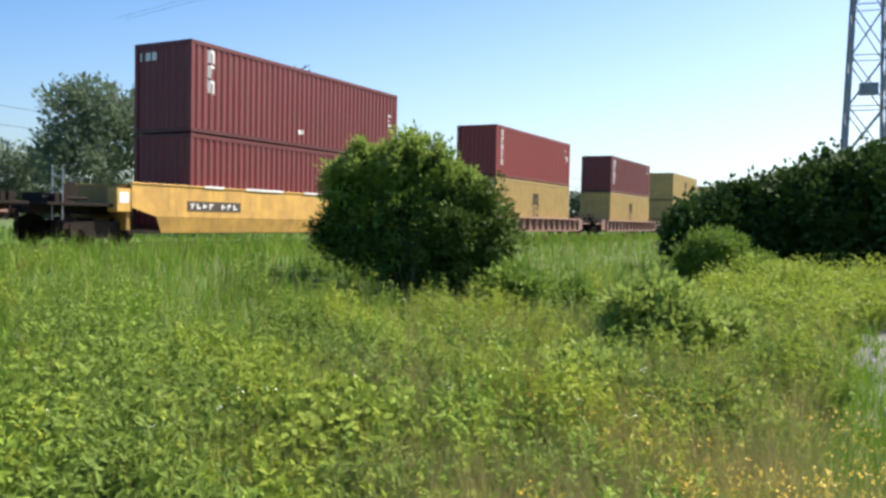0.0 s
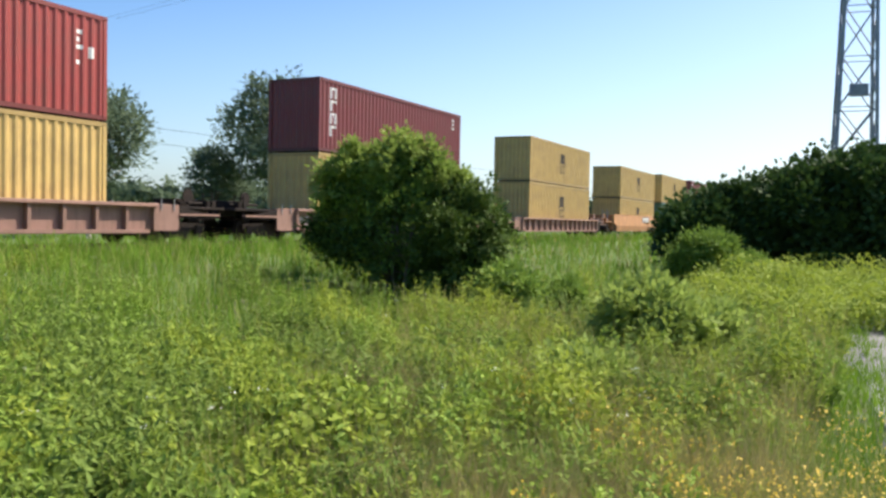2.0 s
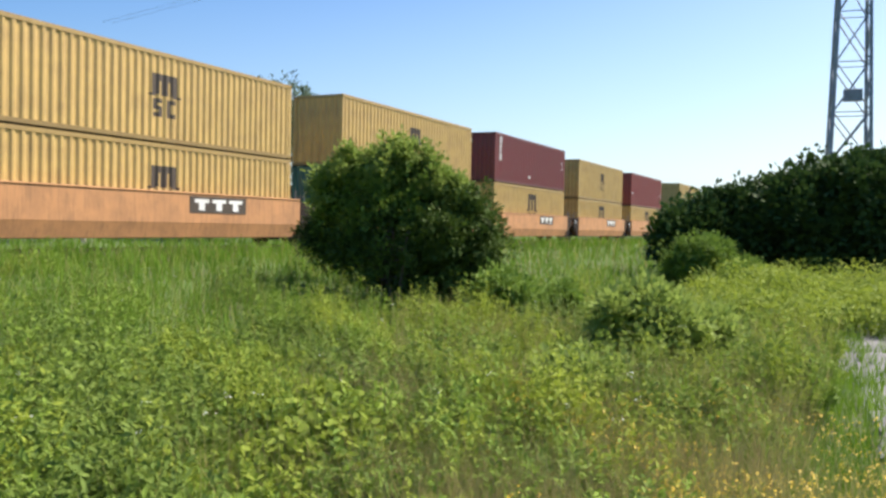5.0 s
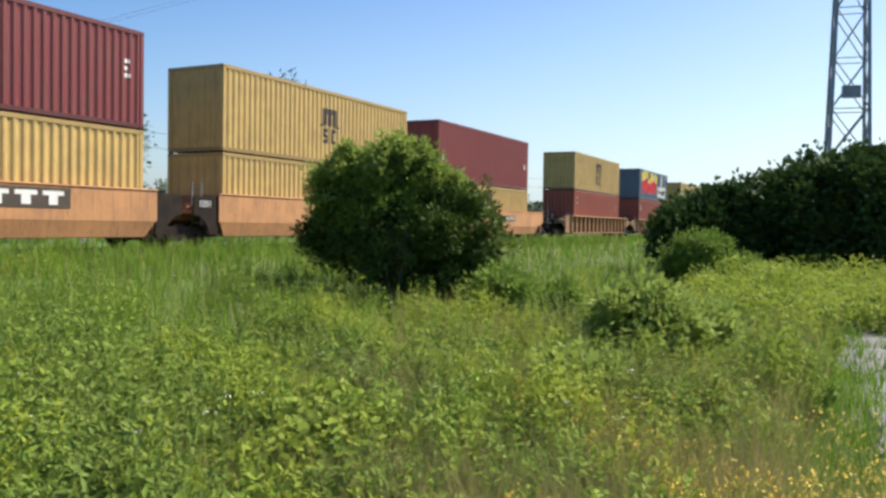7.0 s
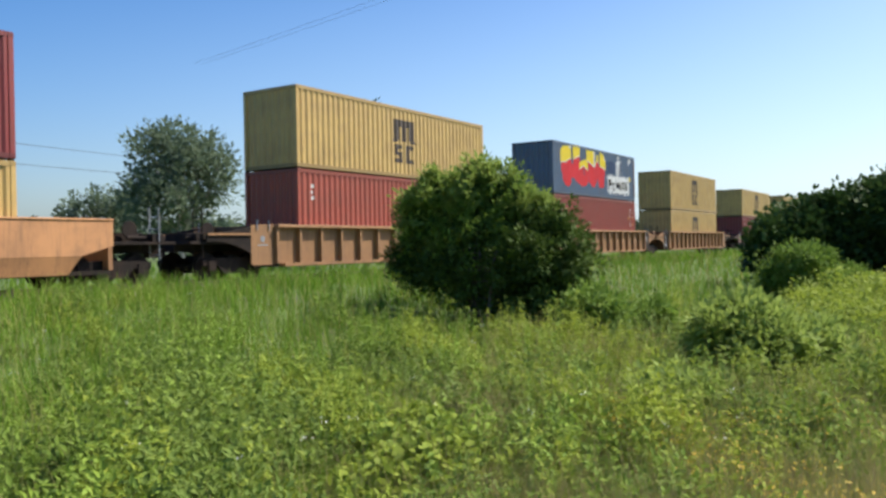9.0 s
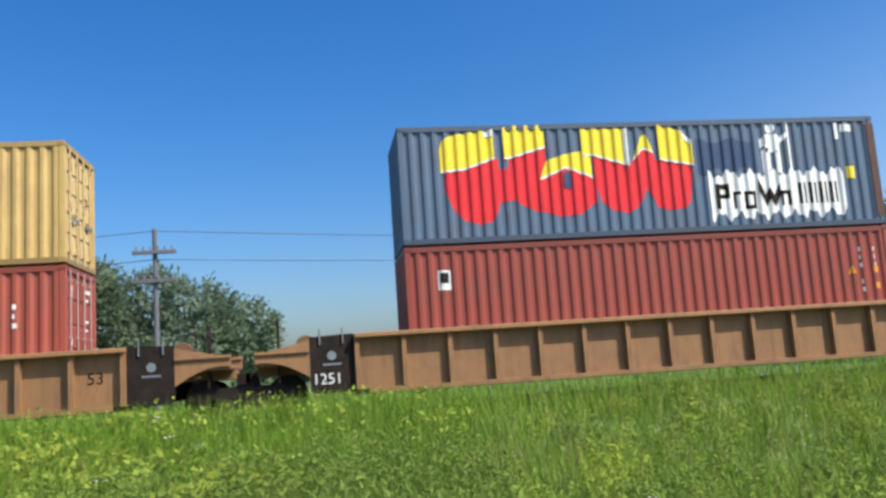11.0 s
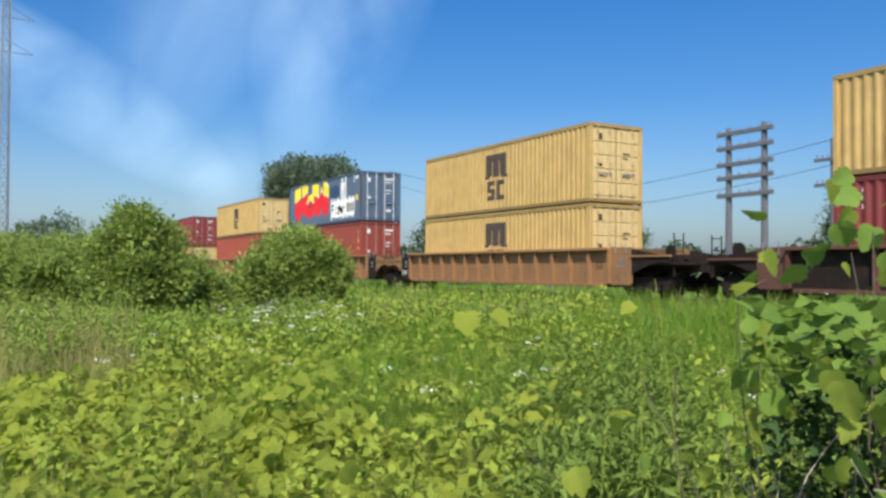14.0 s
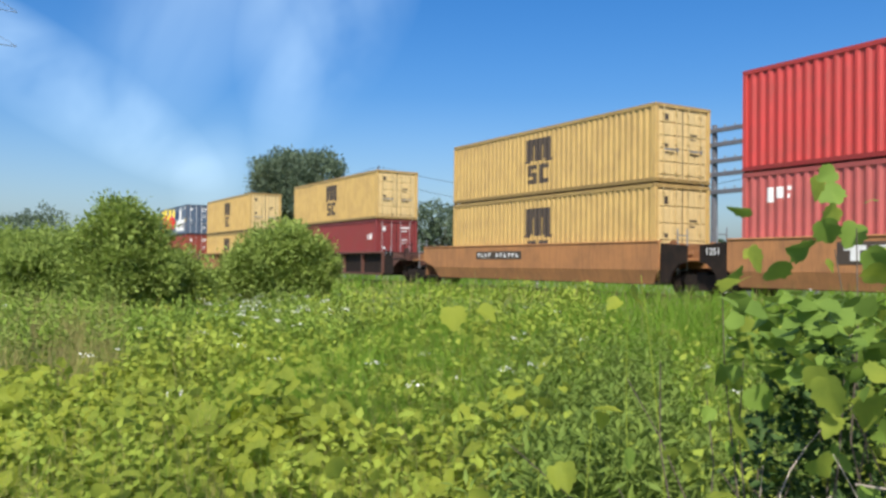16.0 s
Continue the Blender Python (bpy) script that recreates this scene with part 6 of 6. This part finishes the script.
    for name, pts, low, high, mat in (("leaves", np.array(P)[pick], 0.045, 0.115, M_DEEPVINE), ("leaves", np.array(P)[~pick], 0.04, 0.1, M_BUSH), ("near_leaves", np.array(cloud(7, 32.2, 36.0, 1.75, 2.05, 1.0, 1.45)), 0.045, 0.085, M_DEEPVINE), ("shoot_leaves", np.array([tuple(p) for p in tips]), 0.045, 0.085, M_VINE)):
        nrm = np.tile(np.array([-ux * 0.75 + 0.2, -uy * 0.75 - 0.1, 0.3]), (len(pts), 1))
        v, f = scatter(ROUND, ROUND_T, pts, drooping(rng, nrm, 0.8), rng.uniform(low, high, len(pts))[:, None] * rng.uniform(0.8, 1.1, (len(pts), 3)))
        ob = tagged(new(name, mesh_of(name, v, f, mat)), "yellow-green heart-shaped leaves", kind="stuff")
        ob.parent = root
    # leaves that fill the back of the hollow, its shade put into their dark colour
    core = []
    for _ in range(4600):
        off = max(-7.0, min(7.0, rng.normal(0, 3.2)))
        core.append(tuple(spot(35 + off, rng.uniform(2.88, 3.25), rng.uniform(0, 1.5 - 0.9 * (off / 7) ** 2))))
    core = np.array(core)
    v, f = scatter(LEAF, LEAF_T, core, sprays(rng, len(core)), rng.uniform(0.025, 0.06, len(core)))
    ob = tagged(new("inner_leaves", mesh_of("inner_leaves", v, f, M_DARKBUSH)), "leaves in the hollow, coloured dark for its shade", kind="stuff")
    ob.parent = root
    # roof of smaller leaves over it
    roof = np.array(cloud(240, 29, 40.5, 2.05, 3.2, 1.36, 1.56))
    v, f = scatter(BROAD, BROAD_T, roof, spins(rng, len(roof), 0.5), rng.uniform(0.03, 0.07, len(roof)))
    ob = tagged(new("upper_leaves", mesh_of("upper_leaves", v, f, M_BUSH)), "smaller green leaves over the hollow", kind="stuff")
    ob.parent = root


meadow()
woods()
vine_shrub()


# ---- tower, poles and wires ----
def lattice_tower(base, wide, narrow, h, label, panels, box_at=None, arm_half=4.0, leg=0.2):
    x, y = base
    root = tagged(new("lattice_tower"), label, "tower")
    root.location = (x, y, float(ground_z(x, y)))
    root.rotation_euler = (0, 0, math.atan2(-x, y) + 0.12)
    half = lambda z: (wide + (narrow - wide) * z / h) / 2
    corners = ((-1, -1), (1, -1), (1, 1), (-1, 1))
    for sx, sy in corners:
        b = bmesh.new()
        tube(b, (sx * half(0), sy * half(0), -0.1), (sx * half(h), sy * half(h), h), leg, leg * 0.8, 4)
        part("leg", b, M_TOWER, root)
    for k in range(panels):
        z0, z1 = h * k / panels, h * (k + 1) / panels
        p, q = half(z0), half(z1)
        for (ax, ay), (bx, by) in zip(corners, corners[1:] + corners[:1]):
            for c0, c1, thick in (((ax * p, ay * p, z0), (bx * q, by * q, z1), leg * 0.3), ((bx * p, by * p, z0), (ax * q, ay * q, z1), leg * 0.3),
                                  ((ax * q, ay * q, z1), (bx * q, by * q, z1), leg * 0.25)):
                b = bmesh.new()
                tube(b, c0, c1, thick, n=4)
                part("brace", b, M_TOWER, root)
    if box_at:
        part("equipment_box", rounded(boxes((-0.5, 0.5, -half(box_at) - 0.35, -half(box_at) + 0.1, box_at, box_at + 0.7))), M_TOWER, root, "grey equipment box")
    for z in (h * 0.8, h * 0.92):
        for name, p, q, thick in (("crossarm", (-arm_half, 0, z), (arm_half, 0, z), 0.45), ("arm_brace", (-arm_half, 0, z), (0, 0, z + 1.2), 0.3),
                                  ("arm_brace", (arm_half, 0, z), (0, 0, z + 1.2), 0.3)):
            b = bmesh.new()
            tube(b, p, q, leg * thick, n=4)
            part(name, b, M_TOWER, root)
    return root


def pole(base, h, arms, wide, posts=1, spread=0.0):
    thick = 1.0 if posts == 1 else 1.5
    x, y = base
    z = float(ground_z(x, y))
    root = tagged(new("telegraph_pole"), "weathered wooden telegraph pole with crossarms" if posts == 1 else "double wooden telegraph pole with many crossarms", "pole")
    root.location = (x, y, z)
    for k in range(posts):
        b = bmesh.new()
        dx = (k - (posts - 1) / 2) * spread
        tube(b, (dx, 0, -0.2), (dx, 0, h), 0.12 * thick, 0.085 * thick, 10)
        part("post", b, M_POLE, root)
    for k, za in enumerate(arms):
        a = part("crossarm", rounded(boxes((-wide / 2, wide / 2, -0.2, -0.08, za - 0.07 * thick, za + 0.07 * thick))), M_POLE, root)
        for j in range(6):
            b = bmesh.new()
            u = -wide / 2 + 0.15 + (wide - 0.3) * j / 5
            tube(b, (u, -0.14, za + 0.07), (u, -0.14, za + 0.22), 0.035, 0.045, 6)
            part("insulator", b, M_STEEL, a)
    return root


def wires(points, offsets, label):
    """Sagging wires from pole to pole."""
    for dy, dz in offsets:
        line = []
        for (x0, y0, z0), (x1, y1, z1) in zip(points, points[1:]):
            for k in range(8):
                u = k / 8
                line.append(Vector((x0 + (x1 - x0) * u, y0 + (y1 - y0) * u + dy, z0 + (z1 - z0) * u + dz - 1.2 * u * (1 - u))))
        line.append(Vector(points[-1]) + Vector((0, dy, dz)))
        b = bmesh.new()
        rings = []
        for k, p in enumerate(line):
            way = (line[min(k + 1, len(line) - 1)] - line[max(k - 1, 0)]).to_track_quat("Z", "Y").to_matrix()
            rings.append([b.verts.new(p + way @ Vector((0.016 * math.cos(a), 0.016 * math.sin(a), 0))) for a in (0, 2.1, 4.2)])
        for r0, r1 in zip(rings, rings[1:]):
            for k in range(3):
                b.faces.new((r0[k], r0[(k + 1) % 3], r1[(k + 1) % 3], r1[k]))
        tagged(part("overhead_wire", b, M_WIRE), label, "wire")


def lines():
    lattice_tower(at(-89.0, 56), 2.5, 1.0, 30, "tall grey steel lattice power tower behind the scrub", 10, 9.6, leg=0.14)
    lattice_tower(at(88.6, 90), 1.0, 0.6, 28, "slender grey steel lattice power tower", 22, None, 2.4, 0.09)
    spots_ = [(10.5, 33.0, 7.2), (35.4, 39.5, 7.2), (53.2, 54.0, 6.2), (64.2, 74.0, 10.2), (-38.3, 60.0, 7.8)]
    for az, r, h in spots_:
        pole(at(az, r), h, (h - 0.9, h - 2.0), 1.6)
    pole(at(40.5, 42.0), 8.4, (8.1, 7.4, 6.6, 5.95, 5.1), 3.3, 2, 2.1)
    row = sorted(((*at(az, r), h - 0.75) for az, r, h in spots_), key=lambda p: p[0])
    row = [(-170, 36, 7)] + row + [(150, 30, 7)]
    wires(row, [(0, 0.2), (0, -0.9)], "thin dark overhead wire on telegraph poles")
    p, q = at(-88.6, 56), (420.0, -30.0)
    wires([(p[0] - 2, p[1] + 3, 25), (70, 80, 24)], [(0, 0), (1.5, 0.3)], "thin dark overhead wire on a steel tower")


lines()


def motions():
    for thing, s, z in MOVERS:
        walk(thing, [(t, pose(s - SPEED * t, MID, z)) for t in (0, 4, 8, 12, 16)])


motions()
